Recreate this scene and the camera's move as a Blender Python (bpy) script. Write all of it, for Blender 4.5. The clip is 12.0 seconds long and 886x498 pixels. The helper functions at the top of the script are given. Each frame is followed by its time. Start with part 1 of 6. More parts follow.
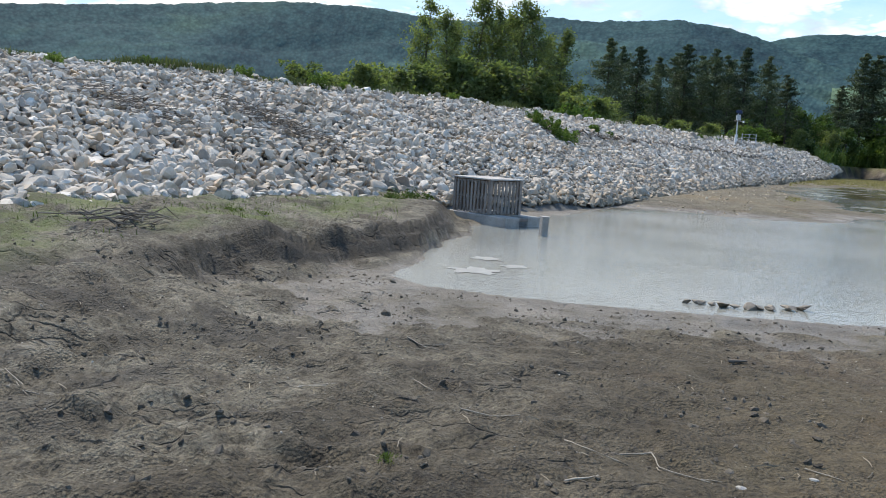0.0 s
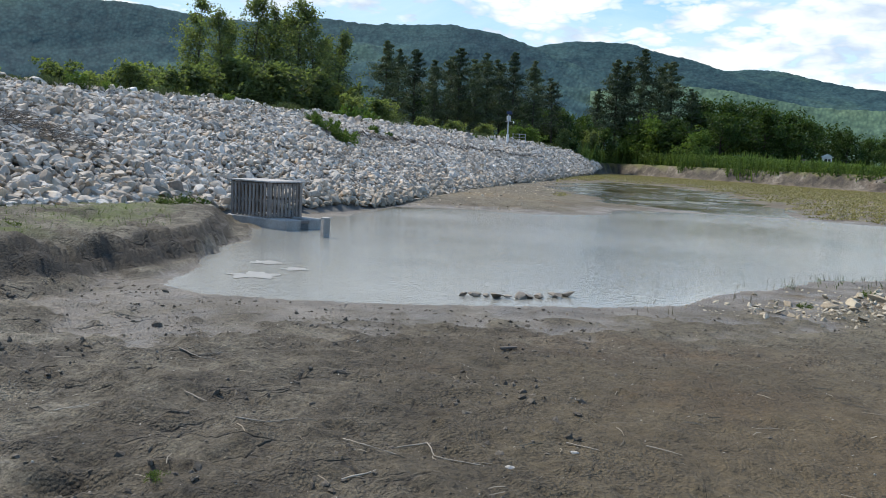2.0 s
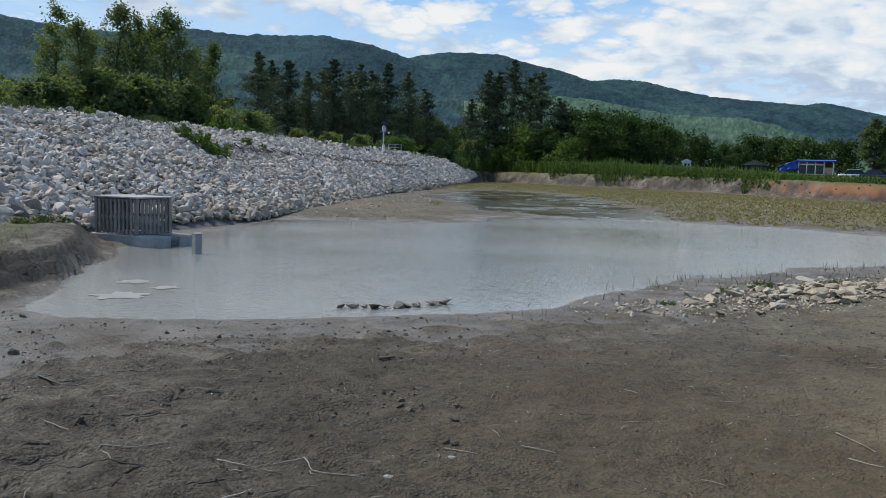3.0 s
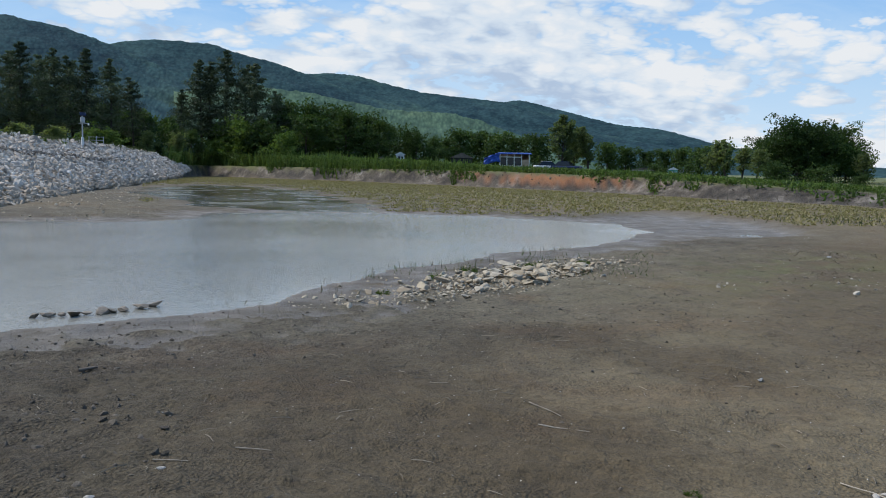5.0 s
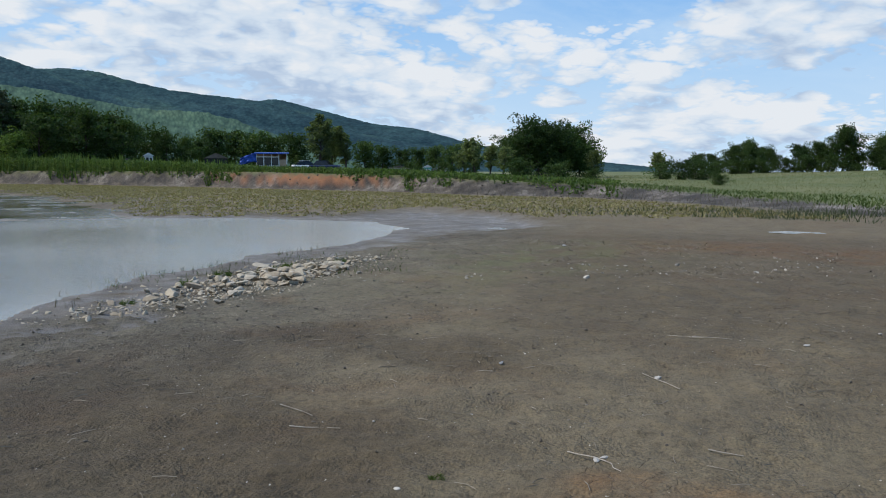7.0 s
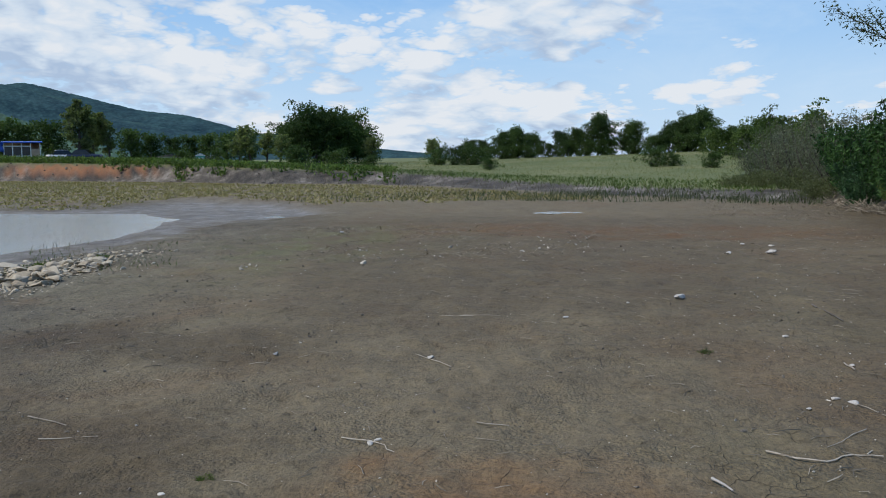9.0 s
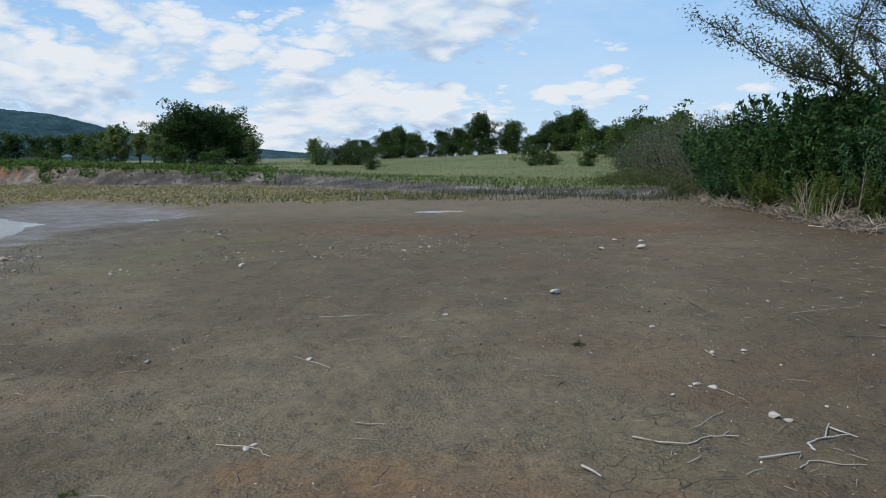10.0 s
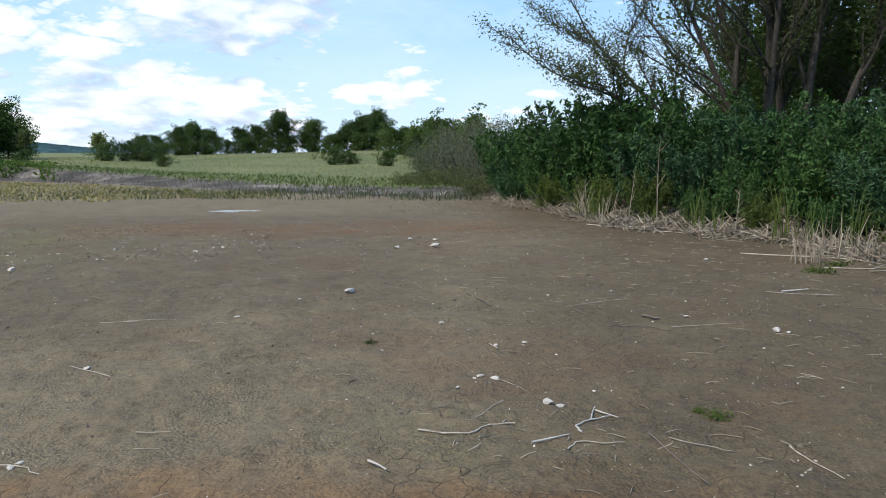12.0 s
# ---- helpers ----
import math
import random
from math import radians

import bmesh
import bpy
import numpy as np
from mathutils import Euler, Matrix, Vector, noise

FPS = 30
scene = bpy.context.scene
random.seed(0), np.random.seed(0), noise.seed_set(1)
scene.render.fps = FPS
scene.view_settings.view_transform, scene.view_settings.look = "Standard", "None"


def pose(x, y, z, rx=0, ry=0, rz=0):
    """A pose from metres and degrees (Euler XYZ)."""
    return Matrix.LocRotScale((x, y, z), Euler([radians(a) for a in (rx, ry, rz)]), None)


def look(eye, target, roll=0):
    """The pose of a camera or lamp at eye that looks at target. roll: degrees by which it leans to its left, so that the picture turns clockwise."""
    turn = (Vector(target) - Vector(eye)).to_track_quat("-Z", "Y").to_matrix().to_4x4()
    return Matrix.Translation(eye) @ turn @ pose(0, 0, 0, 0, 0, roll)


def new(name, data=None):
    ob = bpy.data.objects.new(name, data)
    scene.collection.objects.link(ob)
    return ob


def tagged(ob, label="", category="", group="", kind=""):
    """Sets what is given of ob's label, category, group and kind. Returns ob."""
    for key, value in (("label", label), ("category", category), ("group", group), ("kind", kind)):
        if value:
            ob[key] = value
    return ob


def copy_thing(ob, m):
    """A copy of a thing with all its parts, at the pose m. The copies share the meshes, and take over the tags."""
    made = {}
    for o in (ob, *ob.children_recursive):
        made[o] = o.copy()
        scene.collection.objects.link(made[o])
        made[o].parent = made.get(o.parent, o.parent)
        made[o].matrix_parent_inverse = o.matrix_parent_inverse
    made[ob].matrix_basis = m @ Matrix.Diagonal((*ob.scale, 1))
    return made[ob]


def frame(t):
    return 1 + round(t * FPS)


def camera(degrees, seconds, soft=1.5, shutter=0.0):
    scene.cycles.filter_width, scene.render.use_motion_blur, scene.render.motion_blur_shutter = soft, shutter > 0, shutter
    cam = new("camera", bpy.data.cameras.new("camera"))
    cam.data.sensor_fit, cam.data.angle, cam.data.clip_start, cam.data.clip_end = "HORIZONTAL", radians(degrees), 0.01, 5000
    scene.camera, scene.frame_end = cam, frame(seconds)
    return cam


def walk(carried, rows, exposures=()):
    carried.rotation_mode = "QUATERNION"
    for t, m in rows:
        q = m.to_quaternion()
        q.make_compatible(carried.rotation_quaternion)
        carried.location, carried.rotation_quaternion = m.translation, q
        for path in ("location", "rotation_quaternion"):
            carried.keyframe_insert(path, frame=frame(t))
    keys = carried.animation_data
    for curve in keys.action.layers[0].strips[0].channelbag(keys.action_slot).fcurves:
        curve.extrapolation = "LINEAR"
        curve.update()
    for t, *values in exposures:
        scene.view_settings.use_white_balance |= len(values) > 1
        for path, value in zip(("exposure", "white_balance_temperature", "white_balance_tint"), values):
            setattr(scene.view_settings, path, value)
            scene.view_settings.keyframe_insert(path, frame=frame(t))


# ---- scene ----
EXPOSURES = [(0, 0.70, 7150, 10), (2.0, 0.55, 7050, 10), (2.8, 0.16, 6900, 10), (5.5, 0.08, 6600, 10), (9.5, 0.02, 6450, 10), (12, 0.46, 6700, 10)]
cam = camera(55.95, 12.0, 1.0)


def aim(x, y, z, pitch, yaw, roll):
    return pose(x, y, z, 90 + pitch, 0, yaw) @ pose(0, 0, 0, 0, 0, roll)


walk(cam, [
    (0.0, aim(-0.208, 0.153, 1.596, -7.30, -0.00, 3.38)),
    (0.5, aim(-0.180, 0.168, 1.590, -6.91, -2.94, 3.32)),
    (1.0, aim(-0.151, 0.169, 1.588, -6.55, -7.04, 2.93)),
    (1.5, aim(-0.134, 0.172, 1.586, -6.81, -10.50, 2.74)),
    (2.0, aim(-0.111, 0.154, 1.586, -6.43, -14.61, 2.61)),
    (2.5, aim(-0.096, 0.143, 1.590, -5.85, -18.82, 2.41)),
    (3.0, aim(-0.071, 0.122, 1.587, -5.43, -22.84, 1.50)),
    (3.5, aim(-0.045, 0.095, 1.594, -5.16, -27.58, 1.28)),
    (3.7, aim(-0.041, 0.083, 1.599, -5.10, -29.48, 1.04)),
    (5.3, aim(0.001, 0.061, 1.604, -5.53, -44.06, 1.27)),
    (5.5, aim(0.018, 0.059, 1.603, -5.53, -45.35, 1.35)),
    (6.0, aim(0.022, 0.018, 1.604, -5.35, -49.41, 0.94)),
    (6.5, aim(0.037, -0.005, 1.605, -5.22, -53.18, 0.34)),
    (7.0, aim(0.052, -0.037, 1.604, -5.35, -58.12, 0.12)),
    (7.2, aim(0.045, -0.051, 1.604, -5.48, -59.72, -0.02)),
    (8.8, aim(0.140, -0.067, 1.601, -6.30, -71.46, -0.46)),
    (9.0, aim(0.126, -0.098, 1.591, -6.27, -73.07, -0.53)),
    (9.5, aim(0.133, -0.128, 1.587, -6.38, -76.88, -0.71)),
    (10.0, aim(0.126, -0.156, 1.589, -6.37, -81.02, -0.75)),
    (10.5, aim(0.116, -0.181, 1.594, -6.46, -84.48, -0.94)),
    (11.0, aim(0.098, -0.206, 1.597, -6.45, -88.47, -0.67)),
    (11.5, aim(0.086, -0.226, 1.598, -6.49, -91.89, -0.39)),
    (12.0, aim(0.067, -0.243, 1.603, -6.50, -94.65, 0.22)),
], EXPOSURES)

# ---- world and sun ----
SUN_EL, SUN_AZ = 52.0, -35.0


def node(nt, kind, **vals):
    n = nt.nodes.new(kind)
    for k, v in vals.items():
        n.inputs[k].default_value = v
    return n


def math_node(nt, op, a, b=None, clamp=False):
    n = nt.nodes.new("ShaderNodeMath")
    n.operation, n.use_clamp = op, clamp
    for i, v in enumerate((a, b)):
        if v is None:
            continue
        if isinstance(v, (int, float)):
            n.inputs[i].default_value = v
        else:
            nt.links.new(v, n.inputs[i])
    return n.outputs[0]


def ramp(nt, fac, stops):
    n = nt.nodes.new("ShaderNodeValToRGB")
    els = n.color_ramp.elements
    while len(els) < len(stops):
        els.new(0.5)
    for e, (p, c) in zip(els, stops):
        e.position = p
        e.color = (*c, 1) if len(c) == 3 else c
    nt.links.new(fac, n.inputs[0])
    return n.outputs[0]


def mix(nt, fac, a, b, kind="MIX"):
    n = nt.nodes.new("ShaderNodeMixRGB")
    n.blend_type = kind
    for i, v in enumerate((fac, a, b)):
        if isinstance(v, (int, float)):
            n.inputs[i].default_value = v
        elif isinstance(v, tuple):
            n.inputs[i].default_value = (*v, 1)
        else:
            nt.links.new(v, n.inputs[i])
    return n.outputs[0]


def noise_of(nt, vec, scale, detail=4, rough=0.55, dist=0.0):
    n = node(nt, "ShaderNodeTexNoise", Scale=scale, Detail=detail, Roughness=rough, Distortion=dist)
    if vec is not None:
        nt.links.new(vec, n.inputs["Vector"])
    return n.outputs["Fac"]


def build_world():
    w = bpy.data.worlds.new("sky")
    w.use_nodes = True
    scene.world = w
    nt = w.node_tree
    nt.nodes.clear()
    out = nt.nodes.new("ShaderNodeOutputWorld")
    bg = nt.nodes.new("ShaderNodeBackground")
    sky = nt.nodes.new("ShaderNodeTexSky")
    sky.sky_type, sky.sun_disc = "NISHITA", False
    sky.sun_elevation, sky.sun_rotation = radians(SUN_EL), radians(SUN_AZ)
    sky.air_density, sky.dust_density, sky.ozone_density = 1.0, 1.0, 1.6
    co = nt.nodes.new("ShaderNodeTexCoord").outputs["Generated"]
    sep = nt.nodes.new("ShaderNodeSeparateXYZ")
    nt.links.new(co, sep.inputs[0])
    up = math_node(nt, "MAXIMUM", sep.outputs[2], 0.0)
    # heaped clouds: large clumps broken into rounded billows
    def deck(off):
        z = math_node(nt, "ADD", up, off)
        k = math_node(nt, "DIVIDE", 1.0, math_node(nt, "ADD", z, 0.34))
        comb = nt.nodes.new("ShaderNodeCombineXYZ")
        nt.links.new(math_node(nt, "MULTIPLY", sep.outputs[0], k), comb.inputs[0])
        nt.links.new(math_node(nt, "MULTIPLY", sep.outputs[1], k), comb.inputs[1])
        nt.links.new(math_node(nt, "MULTIPLY", math_node(nt, "MULTIPLY", z, k), 2.0), comb.inputs[2])
        return comb.outputs[0]

    def billow(vec, scale):
        n = math_node(nt, "SUBTRACT", math_node(nt, "MULTIPLY", noise_of(nt, vec, scale, 0), 2.0), 1.0)
        return math_node(nt, "SUBTRACT", math_node(nt, "ABSOLUTE", n), 0.22)

    def density(vec, fine):
        d = math_node(nt, "MULTIPLY", math_node(nt, "SUBTRACT", noise_of(nt, vec, 2.6, 2, 0.5), 0.5), 1.7)
        for scale, amount in ((6.5, 0.55), (13.0, 0.34), (27.0, 0.20), (56.0, 0.11))[: 4 if fine else 2]:
            d = math_node(nt, "ADD", d, math_node(nt, "MULTIPLY", billow(vec, scale), amount))
        return d

    here, above = deck(0.0), deck(0.036)
    # thick over the hills, thinning towards the thicket and overhead
    east = math_node(nt, "ADD", math_node(nt, "MULTIPLY", sep.outputs[0], math.sin(radians(25))), math_node(nt, "MULTIPLY", sep.outputs[1], math.cos(radians(25))))
    cover = math_node(nt, "SUBTRACT", ramp(nt, east, [(0.22, (0, 0, 0)), (0.62, (0.40, 0.40, 0.40))]), 0.22)
    cover = math_node(nt, "SUBTRACT", cover, math_node(nt, "MULTIPLY", up, 0.30))
    d0 = math_node(nt, "ADD", density(here, True), cover)
    d1 = math_node(nt, "ADD", density(above, False), cover)
    puffs = ramp(nt, d0, [(0.0, (0, 0, 0)), (0.06, (0.5, 0.5, 0.5)), (0.20, (1, 1, 1))])
    wisps = noise_of(nt, here, 1.8, 8, 0.62, 0.8)
    veil = ramp(nt, wisps, [(0.42, (0, 0, 0)), (0.74, (0.55, 0.55, 0.55))])
    # white tops, grey-blue bases
    tone = math_node(nt, "ADD", math_node(nt, "MULTIPLY", math_node(nt, "SUBTRACT", d0, d1), 1.15), 0.52)
    tone = math_node(nt, "SUBTRACT", tone, math_node(nt, "MULTIPLY", math_node(nt, "MAXIMUM", d1, 0.0), 0.36))
    col = ramp(nt, tone, [(0.05, (0.50, 0.64, 0.85)), (0.44, (0.74, 0.86, 1.00)), (0.80, (0.92, 0.97, 1.03))])
    cloud = mix(nt, 1.0, col, (CLOUD, CLOUD, CLOUD), "MULTIPLY")
    blue = ramp(nt, up, [(0.0, (0.50, 0.78, 1.1)), (0.12, (0.27, 0.62, 1.12)), (0.30, (0.17, 0.49, 1.08)), (1.0, (0.11, 0.29, 0.74))])
    clear = mix(nt, 0.9, sky.outputs[0], mix(nt, 1.0, blue, (CLOUD * 0.95, CLOUD * 0.95, CLOUD * 0.95), "MULTIPLY"))
    haze = ramp(nt, up, [(0.0, (0.90, 0.90, 0.90)), (0.10, (0.55, 0.55, 0.55)), (0.24, (0.0, 0.0, 0.0))])
    a = mix(nt, haze, clear, (CLOUD * 0.70, CLOUD * 0.90, CLOUD * 1.10))
    b = mix(nt, veil, a, (CLOUD * 0.70, CLOUD * 0.89, CLOUD * 1.09))
    c = mix(nt, puffs, b, cloud)
    nt.links.new(c, bg.inputs[0])
    bg.inputs[1].default_value = SKY
    nt.links.new(bg.outputs[0], out.inputs[0])


SKY, CLOUD = 0.10, 8.2
build_world()
sun = new("sun", bpy.data.lights.new("sun", "SUN"))
sun.data.energy, sun.data.angle, sun.data.color = 3.5, radians(8), (1.0, 0.965, 0.91)
sx, sy = math.sin(radians(SUN_AZ)), math.cos(radians(SUN_AZ))
sun.matrix_world = look((40 * sx, 40 * sy, 50), (0, 0, 50 - 40 * math.tan(radians(SUN_EL))))


# ---- materials ----
def material(name, rough=0.8, spec=0.3):
    m = bpy.data.materials.new(name)
    m.use_nodes = True
    nt = m.node_tree
    b = nt.nodes["Principled BSDF"]
    b.inputs["Roughness"].default_value = rough
    b.inputs["Specular IOR Level"].default_value = spec
    pos = nt.nodes.new("ShaderNodeTexCoord").outputs["Object"]
    return m, nt, b, pos


def bump(nt, b, height, strength=0.5, dist=0.02):
    n = node(nt, "ShaderNodeBump", Strength=strength, Distance=dist)
    nt.links.new(height, n.inputs["Height"])
    nt.links.new(n.outputs[0], b.inputs["Normal"])
    return n


def simple(name, c1, c2, scale=3.0, rough=0.8, bumpy=0.3, dist=0.02, island=0.0, objrand=0.0, detail=5):
    """Two-tone noise surface; island or objrand vary the brightness piece by piece."""
    m, nt, b, pos = material(name, rough)
    col = mix(nt, ramp(nt, noise_of(nt, pos, scale, detail), [(0.3, (0, 0, 0)), (0.7, (1, 1, 1))]), c1, c2)
    fine = noise_of(nt, pos, scale * 9, 4)
    col = mix(nt, 0.35, col, ramp(nt, fine, [(0.25, (0.35, 0.35, 0.35)), (0.75, (1, 1, 1))]), "MULTIPLY")
    if island or objrand:
        if island:
            r = nt.nodes.new("ShaderNodeNewGeometry").outputs["Random Per Island"]
        else:
            r = nt.nodes.new("ShaderNodeObjectInfo").outputs["Random"]
        k = island or objrand
        col = mix(nt, 1.0, col, ramp(nt, r, [(0, (1 - k, 1 - k, 1 - k)), (1, (1 + k, 1 + k, 1 + k))]), "MULTIPLY")
    nt.links.new(col, b.inputs["Base Color"])
    if bumpy:
        bump(nt, b, fine, bumpy, dist)
    return m


def leaf_material(name, c1, c2, trans=0.35, rough=0.55):
    m = bpy.data.materials.new(name)
    m.use_nodes = True
    nt = m.node_tree
    b = nt.nodes["Principled BSDF"]
    out = nt.nodes["Material Output"]
    r = nt.nodes.new("ShaderNodeNewGeometry").outputs["Random Per Island"]
    pos = nt.nodes.new("ShaderNodeTexCoord").outputs["Object"]
    patch = noise_of(nt, pos, 0.6, 2)
    v = math_node(nt, "ADD", math_node(nt, "MULTIPLY", r, 0.6), math_node(nt, "MULTIPLY", patch, 0.5))
    col = ramp(nt, v, [(0.15, c1), (0.85, c2)])
    ob = nt.nodes.new("ShaderNodeObjectInfo").outputs["Random"]
    col = mix(nt, 1.0, col, ramp(nt, ob, [(0, (0.66, 0.70, 0.68)), (1, (1.22, 1.18, 1.05))]), "MULTIPLY")
    nt.links.new(col, b.inputs["Base Color"])
    b.inputs["Roughness"].default_value = rough
    b.inputs["Specular IOR Level"].default_value = 0.10
    t = nt.nodes.new("ShaderNodeBsdfTranslucent")
    nt.links.new(mix(nt, 1.0, col, (1.1, 1.25, 0.6), "MULTIPLY"), t.inputs[0])
    ms = nt.nodes.new("ShaderNodeMixShader")
    ms.inputs[0].default_value = trans
    nt.links.new(b.outputs[0], ms.inputs[1])
    nt.links.new(t.outputs[0], ms.inputs[2])
    nt.links.new(ms.outputs[0], out.inputs[0])
    return m


def ground_material():
    m, nt, b, pos = material("mud_and_grass", 0.85, 0.35)
    sep = nt.nodes.new("ShaderNodeSeparateXYZ")
    nt.links.new(pos, sep.inputs[0])

    def attr(n):
        a = nt.nodes.new("ShaderNodeAttribute")
        a.attribute_name = n
        return a.outputs["Fac"]

    def calmer(full, cut):
        return math_node(nt, "SUBTRACT", full, math_node(nt, "MULTIPLY", attr("dry"), cut))

    big = noise_of(nt, pos, 0.22, 4, 0.6, 0.4)
    mid = noise_of(nt, pos, 1.3, 6, 0.65, 0.3)
    fine = noise_of(nt, pos, 16, 6, 0.7)
    grit = noise_of(nt, pos, 48, 4, 0.75)
    mud = ramp(nt, mid, [(0.28, (0.108, 0.089, 0.057)), (0.5, (0.168, 0.143, 0.095)), (0.74, (0.232, 0.203, 0.141))])
    # rusty algae stains on the dried mud
    rust = ramp(nt, noise_of(nt, pos, 0.45, 5, 0.65, 0.6), [(0.52, (0, 0, 0)), (0.66, (0.8, 0.8, 0.8))])
    mud = mix(nt, rust, mud, (0.165, 0.112, 0.062))
    olive = ramp(nt, noise_of(nt, pos, 0.33, 5, 0.6, 0.3), [(0.58, (0, 0, 0)), (0.72, (0.45, 0.45, 0.45))])
    mud = mix(nt, olive, mud, (0.150, 0.138, 0.066))
    dark = ramp(nt, big, [(0.30, (0.62, 0.60, 0.58)), (0.62, (1.1, 1.1, 1.1))])
    mud = mix(nt, calmer(0.75, 0.40), mud, dark, "MULTIPLY")
    mud = mix(nt, attr("dry"), mud, mix(nt, 0.45, mix(nt, 1.0, mud, (0.93, 0.83, 0.67), "MULTIPLY"), (0.150, 0.120, 0.073)))
    ring = math_node(nt, "MULTIPLY", attr("rust"), ramp(nt, noise_of(nt, pos, 1.1, 5, 0.7, 0.5), [(0.34, (0, 0, 0)), (0.62, (0.95, 0.95, 0.95))]))
    mud = mix(nt, ring, mud, (0.175, 0.098, 0.040))
    speck = ramp(nt, grit, [(0.36, (0.25, 0.24, 0.23)), (0.47, (0.95, 0.95, 0.95)), (0.60, (1.12, 1.12, 1.10)), (0.68, (2.0, 1.95, 1.85))])
    mud = mix(nt, calmer(0.66, 0.16), mud, speck, "MULTIPLY")
    blot = ramp(nt, fine, [(0.38, (0.42, 0.40, 0.37)), (0.47, (0.95, 0.95, 0.95)), (0.62, (1.22, 1.22, 1.22))])
    mud = mix(nt, calmer(0.8, 0.34), mud, blot, "MULTIPLY")
    # crumbs of broken crust
    crumb = node(nt, "ShaderNodeTexVoronoi", Scale=46.0)
    nt.links.new(pos, crumb.inputs["Vector"])
    lump = crumb.outputs["Distance"]
    crust = ramp(nt, lump, [(0.05, (1.22, 1.22, 1.22)), (0.45, (0.92, 0.92, 0.92)), (0.75, (0.48, 0.46, 0.44))])
    crumbly = ramp(nt, noise_of(nt, pos, 1.9, 4, 0.6), [(0.38, (0.1, 0.1, 0.1)), (0.62, (1, 1, 1))])
    mud = mix(nt, math_node(nt, "MULTIPLY", crumbly, calmer(0.75, 0.58)), mud, crust, "MULTIPLY")
    # greyer, damper mud towards the inlet
    damp = ramp(nt, noise_of(nt, pos, 1.5, 9, 0.74, 0.3), [(0.34, (0.058, 0.048, 0.033)), (0.50, (0.132, 0.114, 0.082)), (0.66, (0.245, 0.220, 0.168))])
    damp = mix(nt, 0.75, damp, speck, "MULTIPLY")
    damp = mix(nt, math_node(nt, "MULTIPLY", crumbly, 0.6), damp, crust, "MULTIPLY")
    damp = mix(nt, 0.8, damp, blot, "MULTIPLY")
    mud = mix(nt, attr("damp"), mud, damp)
    # mud multiplied darker within the masked zones
    mud = mix(nt, attr("dark_ground"), mud, mix(nt, 1.0, mud, (0.60, 0.56, 0.50), "MULTIPLY"))
    # terrace edge: dark wet mud with the face's shade painted in
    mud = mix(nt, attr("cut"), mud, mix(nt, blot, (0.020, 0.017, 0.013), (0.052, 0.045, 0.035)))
    # shrinkage cracks
    warp = nt.nodes.new("ShaderNodeVectorMath")
    warp.operation = "ADD"
    wn = node(nt, "ShaderNodeTexNoise", Scale=5.0, Detail=3.0)
    nt.links.new(pos, wn.inputs["Vector"])
    sc = nt.nodes.new("ShaderNodeVectorMath")
    sc.operation = "SCALE"
    sc.inputs["Scale"].default_value = 0.14
    nt.links.new(wn.outputs["Color"], sc.inputs[0])
    nt.links.new(pos, warp.inputs[0])
    nt.links.new(sc.outputs[0], warp.inputs[1])
    vor = node(nt, "ShaderNodeTexVoronoi", Scale=5.5)
    vor.feature = "DISTANCE_TO_EDGE"
    nt.links.new(warp.outputs[0], vor.inputs["Vector"])
    line = ramp(nt, vor.outputs["Distance"], [(0.0, (1, 1, 1)), (0.016, (0, 0, 0))])
    vor2 = node(nt, "ShaderNodeTexVoronoi", Scale=2.4)
    vor2.feature = "DISTANCE_TO_EDGE"
    stretch = node(nt, "ShaderNodeMapping", Scale=(0.8, 1.5, 1.0), Rotation=(0, 0, radians(-14)))
    nt.links.new(warp.outputs[0], stretch.inputs[0])
    nt.links.new(stretch.outputs[0], vor2.inputs["Vector"])
    rift = ramp(nt, vor2.outputs["Distance"], [(0.0, (1, 1, 1)), (0.045, (0, 0, 0))])
    spots = ramp(nt, noise_of(nt, pos, 1.4, 5, 0.65), [(0.50, (0, 0, 0)), (0.60, (0.85, 0.85, 0.85))])
    rift = math_node(nt, "MULTIPLY", math_node(nt, "MULTIPLY", rift, spots), attr("damp"))
    where = ramp(nt, noise_of(nt, pos, 0.8, 4, 0.6), [(0.46, (0, 0, 0)), (0.64, (0.62, 0.62, 0.62))])
    crack = math_node(nt, "MULTIPLY", math_node(nt, "MULTIPLY", line, where), attr("dry"))
    mud = mix(nt, crack, mud, (0.046, 0.036, 0.024))
    mud = mix(nt, rift, mud, (0.034, 0.028, 0.020))
    # wet silt at the water's edge
    wet = attr("wet")
    silt = ramp(nt, mid, [(0.3, (0.112, 0.095, 0.074)), (0.7, (0.225, 0.198, 0.160))])
    mud = mix(nt, wet, mud, silt)
    # eroded bank, pale grey with a red-brown clay seam
    scarp = ramp(nt, noise_of(nt, pos, 0.33, 9, 0.80), [(0.43, (0.034, 0.028, 0.022)), (0.53, (0.090, 0.075, 0.057)), (0.63, (0.24, 0.21, 0.175))])
    scarp = mix(nt, attr("clay"), scarp, (0.25, 0.105, 0.042))
    col = mix(nt, attr("scarp"), mud, scarp)
    turf = ramp(nt, noise_of(nt, pos, 0.09, 7, 0.7), [(0.3, (0.078, 0.104, 0.028)), (0.5, (0.130, 0.142, 0.048)), (0.72, (0.205, 0.192, 0.080))])
    turf = mix(nt, 0.6, turf, ramp(nt, noise_of(nt, pos, 1.7, 6, 0.75), [(0.3, (0.45, 0.5, 0.4)), (0.7, (1.15, 1.15, 1.1))]), "MULTIPLY")
